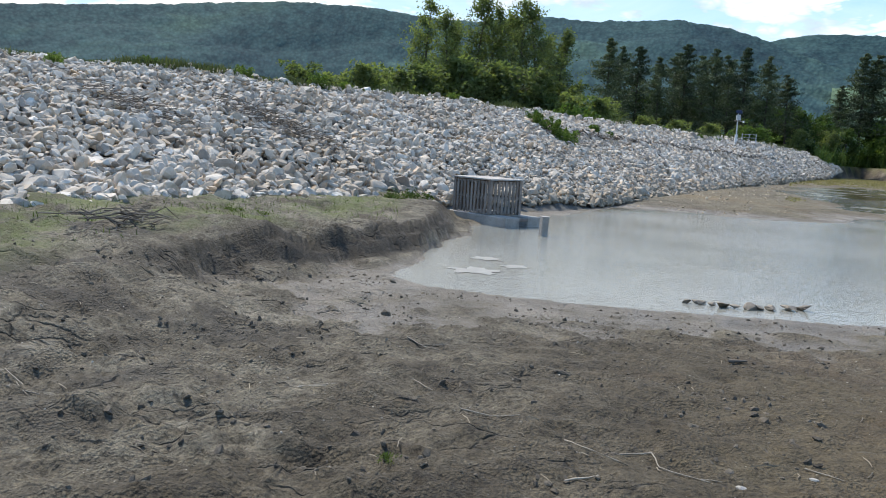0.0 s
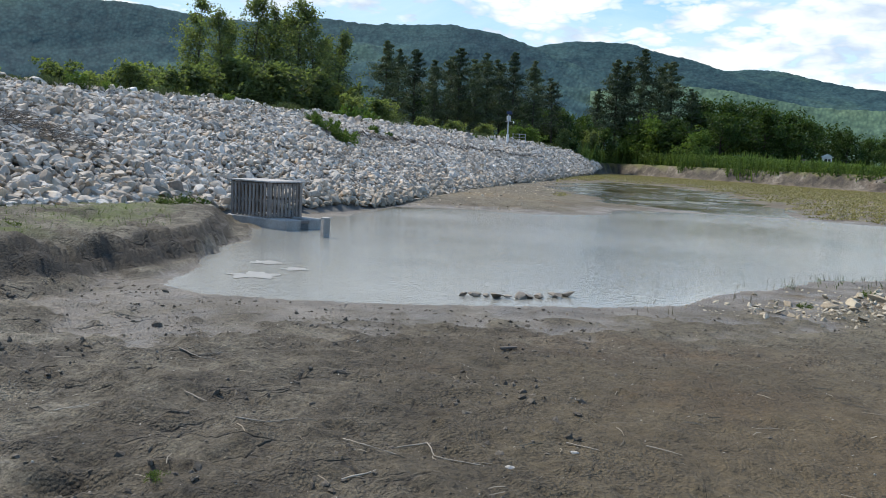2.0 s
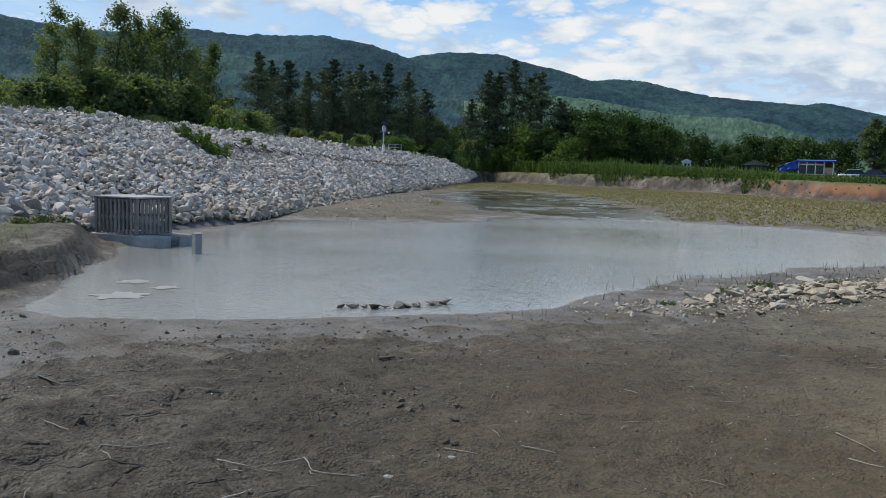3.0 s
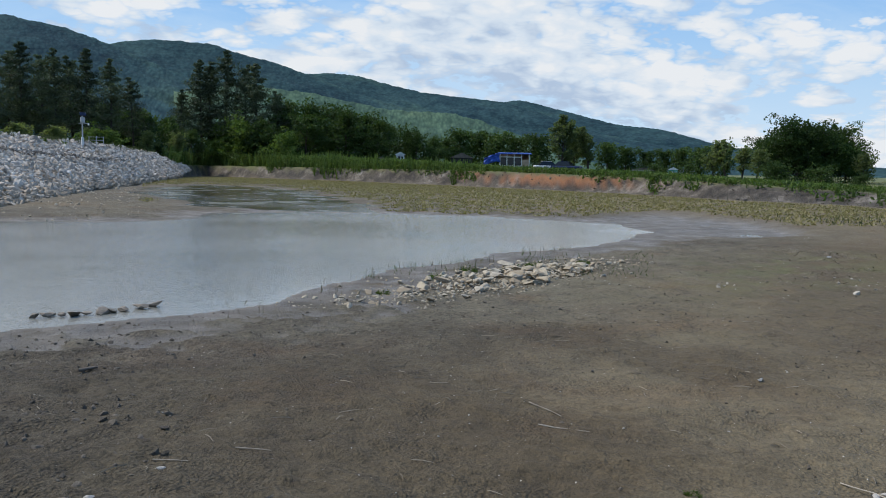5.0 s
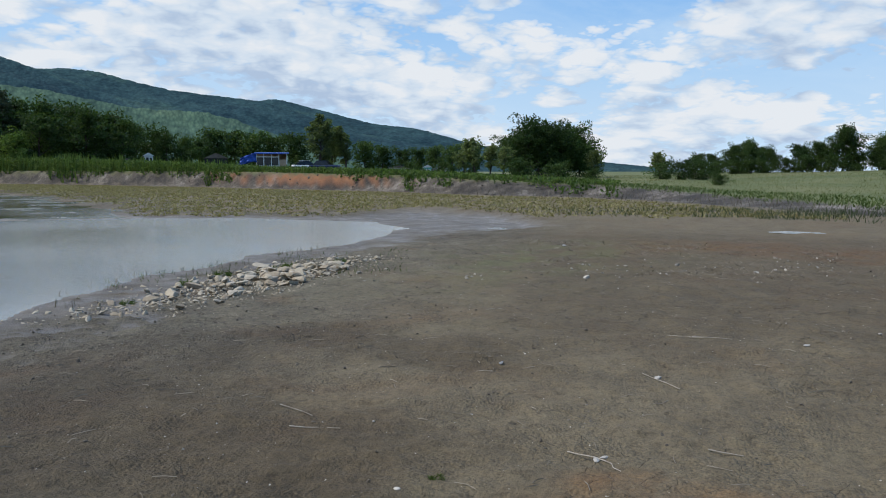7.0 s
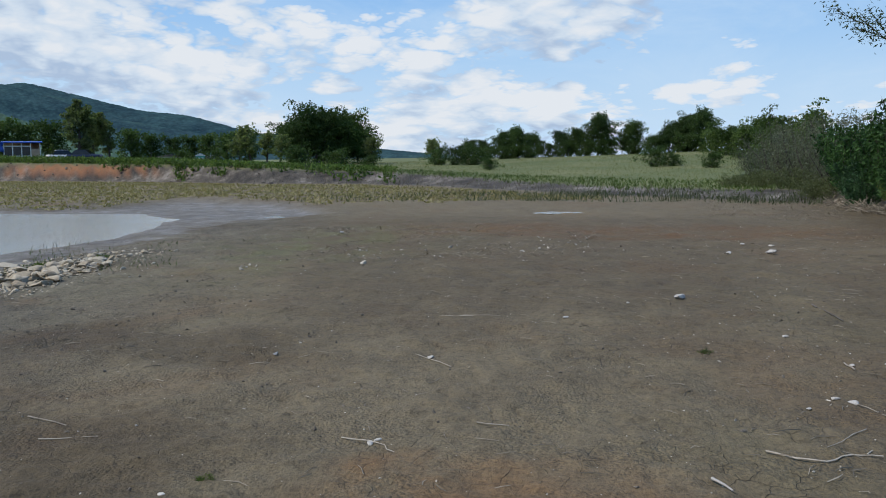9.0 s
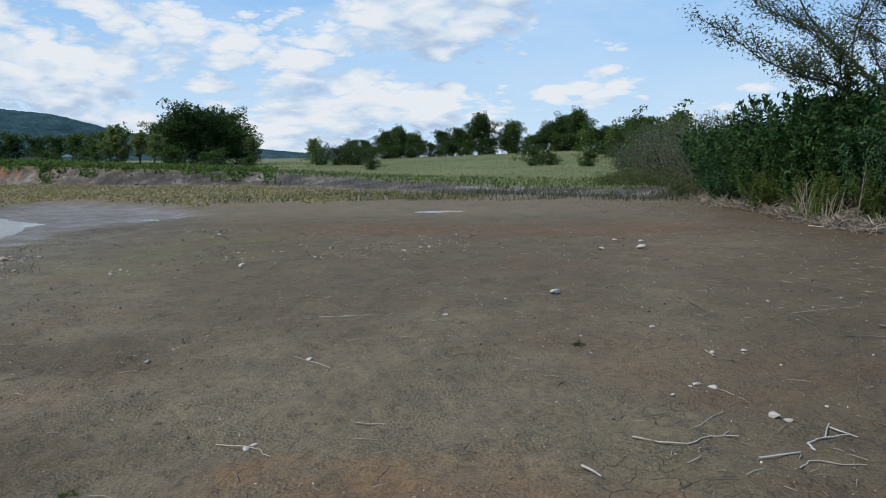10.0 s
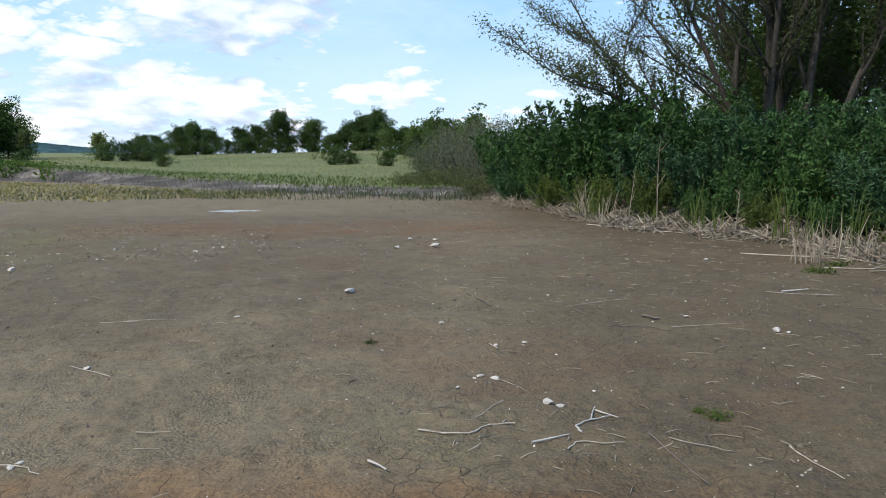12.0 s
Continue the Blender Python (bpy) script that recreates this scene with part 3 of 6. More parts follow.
def land(x, y):
    """Height of the ground, and where it is wet, bare bank, grass, clay or mossy."""
    x, y = np.asarray(x, float), np.asarray(y, float)
    r, az = np.hypot(x, y), np.degrees(np.arctan2(x, y))
    wob = 0.35 * fbm(x * 0.55, y * 0.55, 5, 4)
    sd = np.minimum(poly_sd(x, y, POOL), poly_sd(x, y, UPPER)) + wob * smooth(r, 8, 14) * (0.8 + 3.0 * smooth(r, 30, 48))
    h = np.where(sd > 0, WATER + 0.16 * smooth(sd, 0, 5.0) + 0.012, WATER - 0.35 * smooth(-sd, 0, 2.0) - 0.004)
    # silty tail of the pool, awash in streaks
    tail = tail_of(x, y)
    ux, uy = (x - 24.3) * 0.8 + (y - 15.5) * 0.6, (y - 15.5) * 0.8 - (x - 24.3) * 0.6
    h = h + tail * (sd > -0.2) * (WATER + 0.010 + 0.013 * fbm(ux * 0.55, uy * 1.5, 41, 4, 0.6) - h)
    # the near mud rises a little to one side and rolls gently
    h = h + (1 - tail) * (0.015 + 0.06 * smooth(-x, -0.5, 2)) * fbm(x * 0.35, y * 0.35, 11, 3) * smooth(sd, 0.3, 3)
    # mud terrace with its crumbling edge
    td = poly_sd(x, y, TERRACE) + 0.17 * fbm(x * 0.6, y * 0.6, 17, 4) + 0.07 * fbm(x * 3.2, y * 3.2, 19, 4, 0.6)
    steep = smooth(y, 6.5, 11.0)
    h = h + np.where(sd > -0.3, 0.36 * (steep * (0.5 * smooth(-td, -0.34, -0.20) + 0.5 * smooth(-td, -0.06, 0.05)) + (1 - steep) * smooth(-td, -1.6, 0.8)), 0)
    ledge = steep * smooth(-td, -0.9, -0.62) * 0.07
    h = h + np.where(sd > 0, ledge, 0)
    # far and side banks
    rf = np.interp(az, BANK_AZ, BANK_R) * (1 + 0.007 * fbm(az * 0.35, r * 0.0, 23, 4))
    bh, lip = np.interp(az, BANK_AZ, BANK_H), np.interp(az, BANK_AZ, LIP_H)
    b = r - rf
    w = np.interp(az, [-180, 22, 60, 75, 95, 100, 180], [3.5, 2.4, 2.4, 5, 5, 3, 3])
    rise = bh * smooth(b, 0, w)
    rise = rise + (lip - bh) * smooth(b, 2, np.maximum(115 - rf, 20)) - 0.02 * np.clip(r - 125, 0, 250)
    h = h + np.where(b > 0, rise, 0)
    h = h - 0.05 * np.exp(-(((x - 24.1) / 1.5) ** 2 + ((y - 3.75) / 0.8) ** 2) ** 2) * (h > -0.1)
    # clods, ruts and trampled mud
    rough = smooth(sd, 0.04, 1.1) * (1 - smooth(r, 40, 80)) * (1 - tail)
    left = smooth(-x, -3, 2) * smooth(y, 1, 4)
    h = h + rough * (0.018 + 0.032 * left) * fbm(x * 2.6, y * 2.6, 31, 5, 0.65)
    h = h + rough * left * (0.045 * fbm(x * 0.8, y * 1.5, 33, 4) - 0.06 * smooth(fbm(x * 1.2, y * 1.9, 35, 3), 0.25, 0.6) * (1 - smooth(-td, -0.8, -0.3)))
    h = h + smooth(sd, 0.0, 0.35) * smooth(sd, 3.6, 1.8) * smooth(r, 17, 13) * (0.024 * fbm(x * 3.4, y * 3.4, 115, 4, 0.6) - 0.004)
    h = h + rough * 0.014 * (np.abs(fbm(x * 7.0, y * 7.0, 37, 3, 0.6)) - 0.4)
    h = np.where((sd > 0.04) & (tail < 0.05), np.maximum(h, WATER + 0.006 + 0.012 * smooth(sd, 0.04, 0.5)), h)
    wet = (1 - smooth(h - WATER + 0.02 * fbm(x * 1.6, y * 1.6, 103, 4), 0.014, 0.052)) * smooth(b, 2, -4)
    pale = smooth(np.hypot((x + 1.2 - 0.5 * (y - 9.3)) / 1.9, (y - 9.4) / 0.9) + 0.3 * fbm(x, y, 101, 4), 1.0, 0.6)
    wet = np.maximum(wet, 0.75 * pale * (td > 0.3))
    wet = np.clip(wet * (1 - 0.85 * smooth(r, 33, 40)) + tail, 0, 1)
    grass = smooth(b, w * 0.75, w * 1.15)
    scarp = smooth(b, -1.0, 0.3) * (1 - grass)
    clay = scarp * smooth(az, 40, 45) * smooth(az, 58, 52) * smooth(h, 0.35, 0.8) * smooth(fbm(az * 0.6, h * 3, 43, 3), -0.35, 0.2)
    dry = smooth(sd, 2.0, 6.0) * smooth(x, 0.5, 4)
    moss = smooth(-td, 0.15, 1.2) * smooth(-x, 0.3, 1.5) * (1 - grass)
    moss = moss + 0.5 * np.exp(-((x - 14) ** 2 / 18 + (y - 6.5) ** 2 / 3))
    damp = smooth(az + 9 * fbm(x * 0.5, y * 0.5, 83, 4), 26, 2) * smooth(az, -120, -70) * (1 - grass)
    # mask for wet mud and painted shade along the steep terrace edge
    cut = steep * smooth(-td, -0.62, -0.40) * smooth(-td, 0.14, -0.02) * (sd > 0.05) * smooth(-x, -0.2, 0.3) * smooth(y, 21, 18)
    # same near-black tone in random patches on the left mud
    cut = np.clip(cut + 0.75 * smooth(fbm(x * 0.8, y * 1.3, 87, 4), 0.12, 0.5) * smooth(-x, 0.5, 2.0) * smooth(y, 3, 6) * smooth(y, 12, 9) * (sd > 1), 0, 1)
    # zones of darker ground: foreground, mid flat and towards the thicket
    dark_ground = smooth(np.hypot((x - 2.2) * 0.72, (y - 4.7) * 0.75) + 0.8 * fbm(x * 0.6, y * 0.6, 89, 4), 3.0, 0.9)
    dark_ground = np.maximum(dark_ground, 0.8 * smooth(np.abs(r - 7.6 + 1.4 * fbm(x * 0.3, y * 0.3, 97, 3)), 1.1, 0.2) * smooth(az, 30, 42) * smooth(az, 72, 60))
    dark_ground = np.maximum(dark_ground, smooth(rf - r + 2.2 * fbm(x * 0.5, y * 0.5, 99, 4), 14.0, 2.0) * smooth(az, 92, 101) * smooth(az, 150, 135))
    dark_ground = np.maximum(dark_ground, 0.9 * smooth(r + 1.0 * fbm(x * 0.7, y * 0.7, 105, 4), 5.3, 3.9) * smooth(az, 42, 18) * smooth(az, -70, -45))
    dark_ground = np.maximum(dark_ground, 0.85 * smooth(az + 5 * fbm(x * 0.4, y * 0.4, 111, 3), 86, 112) * smooth(az, 160, 140) * (1 - grass))
    dark_ground = np.maximum(dark_ground, 0.9 * smooth(r + 1.3 * fbm(x * 0.6, y * 0.6, 113, 4), 6.6, 4.4) * smooth(np.abs(az + 1), 16, 6))
    dark_ground = np.maximum(dark_ground, 0.6 * smooth(r + 1.5 * fbm(x * 0.35, y * 0.35, 121, 3), 5.5, 9.5) * smooth(r, 24, 20) * smooth(az, 56, 68) * smooth(az, 100, 92))
    rust = smooth(np.abs(r - 17.5 + 1.2 * fbm(x * 0.4, y * 0.4, 107, 3)), 2.2, 0.6) * smooth(az, 66, 74) * smooth(az, 104, 96)
    rust = np.maximum(rust, smooth(r + 0.6 * fbm(x, y, 109, 3), 4.7, 4.0) * smooth(az, 60, 70))
    return h, wet, grass, scarp, clay, dry, np.clip(moss, 0, 1), damp, cut, dark_ground, rust


def high(x, y):
    return float(land(np.array([x]), np.array([y]))[0][0])


def build_ground():
    az = np.concatenate([np.arange(-46, 134, 0.34), np.arange(134, 314, 3.0)])
    rr = np.concatenate([[0.0005, 0.3, 0.7, 1.1, 1.4], 1.7 * 1.0095 ** np.arange(0, 282), 24.6 * 1.0135 ** np.arange(0, 124), 130 * 1.09 ** np.arange(0, 42)])
    a, r = np.meshgrid(np.radians(az), rr, indexing="ij")
    x, y = r * np.sin(a), r * np.cos(a)
    h, *zones = land(x, y)
    n, k = x.shape
    verts = np.stack([x, y, h], -1).reshape(-1, 3)
    i, j = np.meshgrid(np.arange(n), np.arange(k - 1), indexing="ij")
    i2 = (i + 1) % n
    faces = np.stack([i * k + j, i * k + j + 1, i2 * k + j + 1, i2 * k + j], -1).reshape(-1, 4)
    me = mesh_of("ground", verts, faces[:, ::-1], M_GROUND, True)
    for name, z in zip(("wet", "grass", "scarp", "clay", "dry", "moss", "damp", "cut", "dark_ground", "rust"), zones):
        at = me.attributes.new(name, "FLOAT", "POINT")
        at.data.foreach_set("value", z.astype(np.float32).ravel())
    ob = new("ground", me)
    tagged(ob, "cracked grey-brown dried mud with grassy banks beyond", "ground", kind="structure")


build_ground()


def build_water():
    gx, gy = np.meshgrid(np.linspace(-3, 42, 91), np.linspace(8.4, 76, 137), indexing="ij")
    n, k = gx.shape
    v = np.stack([gx, gy, np.full_like(gx, WATER)], -1).reshape(-1, 3)
    i, j = np.meshgrid(np.arange(n - 1), np.arange(k - 1), indexing="ij")
    f = np.stack([i * k + j, (i + 1) * k + j, (i + 1) * k + j + 1, i * k + j + 1], -1).reshape(-1, 4)
    keep = np.minimum(poly_sd(v[:, 0], v[:, 1], POOL), poly_sd(v[:, 0], v[:, 1], UPPER)) < 1.5 + 8 * tail_of(v[:, 0], v[:, 1])
    f = f[keep[f].any(1)]
    me = mesh_of("water", v, f, M_WATER, True)
    at = me.attributes.new("algae", "FLOAT", "POINT")
    along = v[:, 1] - 26.5 - (v[:, 0] - 19) * 0.2
    at.data.foreach_set("value", smooth(along, -0.5, 3.0).astype(np.float32))
    tagged(new("water", me), "shallow muddy pool of grey-brown water with faint ripples", "water", kind="structure")


build_water()


def film_of_water(name, cx, cy, a, b, turn, z, mat, seed, label, category):
    """A thin irregular sheet lying on the mud or floating."""
    n = 48
    t = np.arange(n) * 2 * np.pi / n
    k = 1 + 0.45 * fbm(np.cos(t) * 2.2 + seed, np.sin(t) * 1.7, seed, 4)
    x, y = a * k * np.cos(t), b * k * np.sin(t)
    c, q = math.cos(radians(turn)), math.sin(radians(turn))
    ring = np.stack([cx + x * c - y * q, cy + x * q + y * c, np.full(n, z)], 1)
    v = np.concatenate([[[cx, cy, z]], ring])
    f = np.stack([np.zeros(n, int), 1 + np.arange(n), 1 + (np.arange(n) + 1) % n], 1)
    tagged(new(name, mesh_of(name, v, f, mat)), label, category)


film_of_water("puddle", 24.1, 3.75, 1.4, 0.50, 80, -0.026, M_WATER, 3, "shallow bright puddle lying on the mud", "puddle")


for at, size, turn, seed in (((0.25, 11.6), (0.34, 0.30), 8, 5), ((0.45, 12.9), (0.16, 0.22), 60, 11), ((0.85, 12.2), (0.15, 0.13), 20, 13)):
    film_of_water("scum", *at, *size, turn, WATER + 0.006, M_SCUM, seed, "pale silt scum floating at the water's edge", "scum")


# ---- hills on the skyline ----
def hill(name, azs, els, dist, depth, seed, label, roughness=1.0, mat=None):
    """A wooded ridge whose crest stands at the given elevation angles."""
    a = np.arange(azs[0], azs[-1], 0.09)
    el = np.interp(a, azs, els)
    ker = np.hanning(15)
    el = np.convolve(np.pad(el, 7, mode="edge"), ker / ker.sum(), mode="valid")
    t = np.concatenate([np.linspace(0, 1, 70), np.linspace(1.06, 1.6, 8)])
    A, Tt = np.meshgrid(np.radians(a), t, indexing="ij")
    r = dist - depth + depth * Tt
    x, y = r * np.sin(A), r * np.cos(A)
    up = np.clip(Tt, 0, 1)
    g = np.where(Tt <= 1, up ** 0.85, 1 - (Tt - 1) * 1.2)
    g = g + fbm(x / 230, y / 230, seed, 4) * 0.13 * np.sin(up * np.pi) * roughness
    z = r * np.tan(np.radians(el)[:, None] * np.minimum(g, 1.0)) + 1.3 * fbm(x / 13, y / 13, seed + 7, 3, 0.7) * np.clip(Tt * 3, 0, 1) + 7.6 - 22 * (1 - up)
    n, k = x.shape
    v = np.stack([x, y, z - 6], -1).reshape(-1, 3)
    i, j = np.meshgrid(np.arange(n - 1), np.arange(k - 1), indexing="ij")
    f = np.stack([i * k + j, i * k + j + 1, (i + 1) * k + j + 1, (i + 1) * k + j], -1).reshape(-1, 4)
    ob = new(name, mesh_of(name, v, f[:, ::-1], mat or M_HAZED_FOREST, True))
    tagged(ob, label, "hill", kind="structure")


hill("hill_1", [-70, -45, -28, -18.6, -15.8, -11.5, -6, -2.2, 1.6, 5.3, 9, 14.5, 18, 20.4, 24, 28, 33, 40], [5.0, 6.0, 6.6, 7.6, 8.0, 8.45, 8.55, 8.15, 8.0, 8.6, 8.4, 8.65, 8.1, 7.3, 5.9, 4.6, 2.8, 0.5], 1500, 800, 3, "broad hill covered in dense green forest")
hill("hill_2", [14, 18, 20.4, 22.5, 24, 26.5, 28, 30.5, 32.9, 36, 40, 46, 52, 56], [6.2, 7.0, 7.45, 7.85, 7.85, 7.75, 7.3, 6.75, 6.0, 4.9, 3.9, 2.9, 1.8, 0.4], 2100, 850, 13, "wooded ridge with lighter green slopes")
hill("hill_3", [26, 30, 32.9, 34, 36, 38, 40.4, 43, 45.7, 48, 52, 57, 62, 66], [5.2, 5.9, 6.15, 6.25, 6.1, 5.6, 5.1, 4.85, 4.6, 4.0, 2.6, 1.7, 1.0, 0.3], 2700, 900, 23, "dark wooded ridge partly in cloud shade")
hill("hill_4", [40, 43, 45.5, 46.9, 50, 53.4, 56.4, 58.5, 60.5, 64, 70], [3.8, 4.3, 4.55, 4.75, 4.0, 3.15, 2.85, 2.3, 1.7, 0.9, 0.1], 3300, 900, 33, "long ridge tinted with blue-green haze, falling away to the plain")
hill("hill_5", [54, 58, 61, 64, 68, 74], [0.9, 1.55, 1.7, 1.55, 0.7, 0.1], 4000, 700, 43, "low ridge tinted with blue haze on the far skyline")


# spur coloured as if sunlit
hill("hill_6", [24, 28, 33, 36, 38.7, 42.3, 44.6, 47.4, 49.5, 53], [4.6, 5.3, 4.9, 4.3, 3.9, 3.75, 3.2, 2.25, 1.4, 0.3], 1250, 420, 53, "lower wooded spur with sunlight painted into its green", 0.7, M_FOREST_SUNLIT)


# ---- the rock-faced dam ----
TOE = [(-14.0, -4.0, 0.32), (-6.3, 10.8, 0.32), (-3.8, 15.6, 0.32), (-1.0, 19.8, 0.22), (4.4, 25.8, 0.02), (9.6, 35.2, 0.0), (17.2, 50.8, 0.0), (24.5, 63.0, 0.02), (40.0, 89.0, 0.3), (46.0, 99.0, 0.9)]
CREST = [(-21.0, 5.0, 3.3), (-11.7, 21.7, 3.22), (-8.0, 24.5, 3.2), (-4.7, 27.7, 3.2), (1.1, 34.3, 3.2), (7.1, 43.9, 3.2), (17.3, 60.6, 3.2), (25.0, 70.5, 3.1), (38.5, 92.5, 2.75), (46.5, 101.5, 1.5)]
STEPS = np.linspace(0, 1, len(TOE))


def dam_point(s, v, lift=0.0):
    """A point of the dam's wet face: s along it, v from toe to crest."""
    s, v = np.asarray(s, float), np.asarray(v, float)
    toe = np.stack([np.interp(s, STEPS, [p[i] for p in TOE]) for i in range(3)], -1)
    top = np.stack([np.interp(s, STEPS, [p[i] for p in CREST]) for i in range(3)], -1)
    p = toe + (top - toe) * v[..., None]
    p[..., 2] += lift + 0.10 * fbm(p[..., 0] * 0.4, p[..., 1] * 0.4, 51, 3) + 0.12 * np.sin(np.clip(v, 0, 1) * np.pi)
    return p


def build_dam():
    s, v = np.meshgrid(np.linspace(0, 1, 220), np.linspace(-0.08, 1.0, 26), indexing="ij")
    p = dam_point(s, v, -0.10)
    back = []
    for out, z in ((2.0, -0.02), (4.0, -0.05), (9.0, -2.6)):
        q = dam_point(s[:, 0], np.ones(220), -0.06)
        q[:, 0] -= 0.85 * out
        q[:, 1] += 0.5 * out
        q[:, 2] += z
        back.append(q[:, None])
    p = np.concatenate([p] + back, 1)
    n, k = p.shape[:2]
    i, j = np.meshgrid(np.arange(n - 1), np.arange(k - 1), indexing="ij")
    f = np.stack([i * k + j, (i + 1) * k + j, (i + 1) * k + j + 1, i * k + j + 1], -1).reshape(-1, 4)
    ob = new("dam", mesh_of("dam", p.reshape(-1, 3), f, M_CORE, True))
    tagged(ob, "long embankment dam faced with pale broken limestone", "dam", kind="structure")
    return ob


dam = build_dam()


def rock_shape(seed, fine=2):
    """A chipped rock: an icosphere cut by random planes; about one metre across."""
    rng = np.random.default_rng(seed)
    bm = bmesh.new()
    bmesh.ops.create_icosphere(bm, subdivisions=fine, radius=0.5)
    v = np.array([x.co for x in bm.verts])
    for x in bm.verts:
        x.index = x.index
    f = np.array([[x.index for x in q.verts] for q in bm.faces])
    bm.free()
    for _ in range(11):
        d = rng.normal(size=3)
        d /= np.linalg.norm(d)
        over = v @ d - rng.uniform(0.20, 0.40)
        v = v - np.clip(over, 0, None)[:, None] * d
    v = v * rng.uniform(0.95, 1.05, (len(v), 1)) if fine == 2 else v * rng.uniform(0.88, 1.12, (len(v), 1))
    v = v * np.array([1.35, 1.0, 0.72]) * rng.uniform(0.85, 1.15, 3)
    return v, f


ROCKS = [rock_shape(100 + i) for i in range(14)]
CHIPS = [rock_shape(200 + i, 1) for i in range(14)]


def random_turns(n, rng):
    q = rng.normal(size=(n, 4))
    q[:, 1:3] *= 0.35
    q /= np.linalg.norm(q, axis=1)[:, None]
    w, x, y, z = q.T
    return np.stack([1 - 2 * (y * y + z * z), 2 * (x * y - z * w), 2 * (x * z + y * w), 2 * (x * y + z * w), 1 - 2 * (x * x + z * z), 2 * (y * z - x * w),
                     2 * (x * z - y * w), 2 * (y * z + x * w), 1 - 2 * (x * x + y * y)], -1).reshape(-1, 3, 3)


def heap(places, sizes, rng, shapes=None):
    """Rocks of many shapes at the places, as vertices and triangles."""
    turns = random_turns(len(places), rng)
    shapes = shapes or CHIPS
    pick = rng.integers(0, len(shapes), len(places))
    bits = []
    for k, (v, f) in enumerate(shapes):
        sel = np.where(pick == k)[0]
        if len(sel):
            w = np.einsum("nij,vj->nvi", turns[sel], v) * sizes[sel][:, None, None] + places[sel][:, None]
            ff = f[None] + (np.arange(len(sel)) * len(v))[:, None, None]
            bits.append((w.reshape(-1, 3), ff.reshape(-1, 3)))
    return join(bits)


def lay_riprap():
    rng = np.random.default_rng(5)
    spots, sizes = [], []
    seg = [math.dist(a[:2], b[:2]) for a, b in zip(TOE, TOE[1:])]
    for k in range(len(seg)):
        mid = np.mean([TOE[k][:2], TOE[k + 1][:2], CREST[k][:2], CREST[k + 1][:2]], axis=0)
        far = np.hypot(*mid)
        size = 0.215 if far < 45 else 0.27 if far < 70 else 0.32
        width = math.dist(TOE[k], CREST[k]) * 0.5 + math.dist(TOE[k + 1], CREST[k + 1]) * 0.5
        along = 0.5 * (seg[k] + math.dist(CREST[k][:2], CREST[k + 1][:2]))
        step = size * 0.66
        ns, nv = int(along / step), int(width / (step * 0.9))
        ss, vv = np.meshgrid((np.arange(ns) + 0.5) / ns, (np.arange(nv) + 0.5) / nv, indexing="ij")
        ss = ss + rng.normal(0, 0.32 / ns, ss.shape)
        vv = vv + rng.normal(0, 0.32 / nv, vv.shape)
        s = STEPS[k] + np.clip(ss, 0, 1) * (STEPS[k + 1] - STEPS[k])
        p = dam_point(s.ravel(), vv.ravel() * 1.02 - 0.015)
        z = size * np.exp(rng.normal(-0.05, 0.30, len(p)))
        z *= np.where(vv.ravel() < 0.12, 1.15, 1.0)
        p[:, 2] += rng.uniform(-0.07, 0.07, len(p))
        spots.append(p)
        sizes.append(np.clip(z, 0.12, 0.75))
    p, z = np.concatenate(spots), np.concatenate(sizes)
    # the stones along the toe nearest the shore lie singly
    single = (p[:, 2] < 1.35) & (p[:, 1] > 10.5) & (p[:, 1] < 22)
    idx = np.where(single)[0][:300]
    p2, z2 = np.delete(p, idx, 0), np.delete(z, idx)
    close = np.hypot(p2[:, 0], p2[:, 1]) < 23
    v, f = join([heap(p2[close], z2[close], rng, ROCKS), heap(p2[~close], z2[~close], rng)])
    rest = child("riprap", mesh_of("riprap", v, f, M_STONE), dam, "broken pale grey and tan limestone blocks")
    tagged(rest, kind="stuff")
    shapes = [mesh_of("stone", a, b, M_STONE) for a, b in ROCKS]
    for i in idx:
        ob = child("stone", shapes[rng.integers(len(shapes))], dam)
        ob.location, ob.rotation_euler = p[i], rng.normal(0, 0.4, 3) + (0, 0, rng.uniform(0, 6.28))
        ob.scale = [z[i] * k for k in rng.uniform(0.9, 1.12, 3)]


# ---- trees and shrubs ----
def limb(start, way, length, bend, rng, n=6):
    """Points of a wandering limb."""
    p, d = np.array(start, float), np.array(way, float)
    d /= np.linalg.norm(d)
    pts = [p.copy()]
    for _ in range(n):
        d = d + rng.normal(0, bend, 3)
        d /= np.linalg.norm(d)
        p = p + d * length / n
        pts.append(p.copy())
    return np.array(pts), d


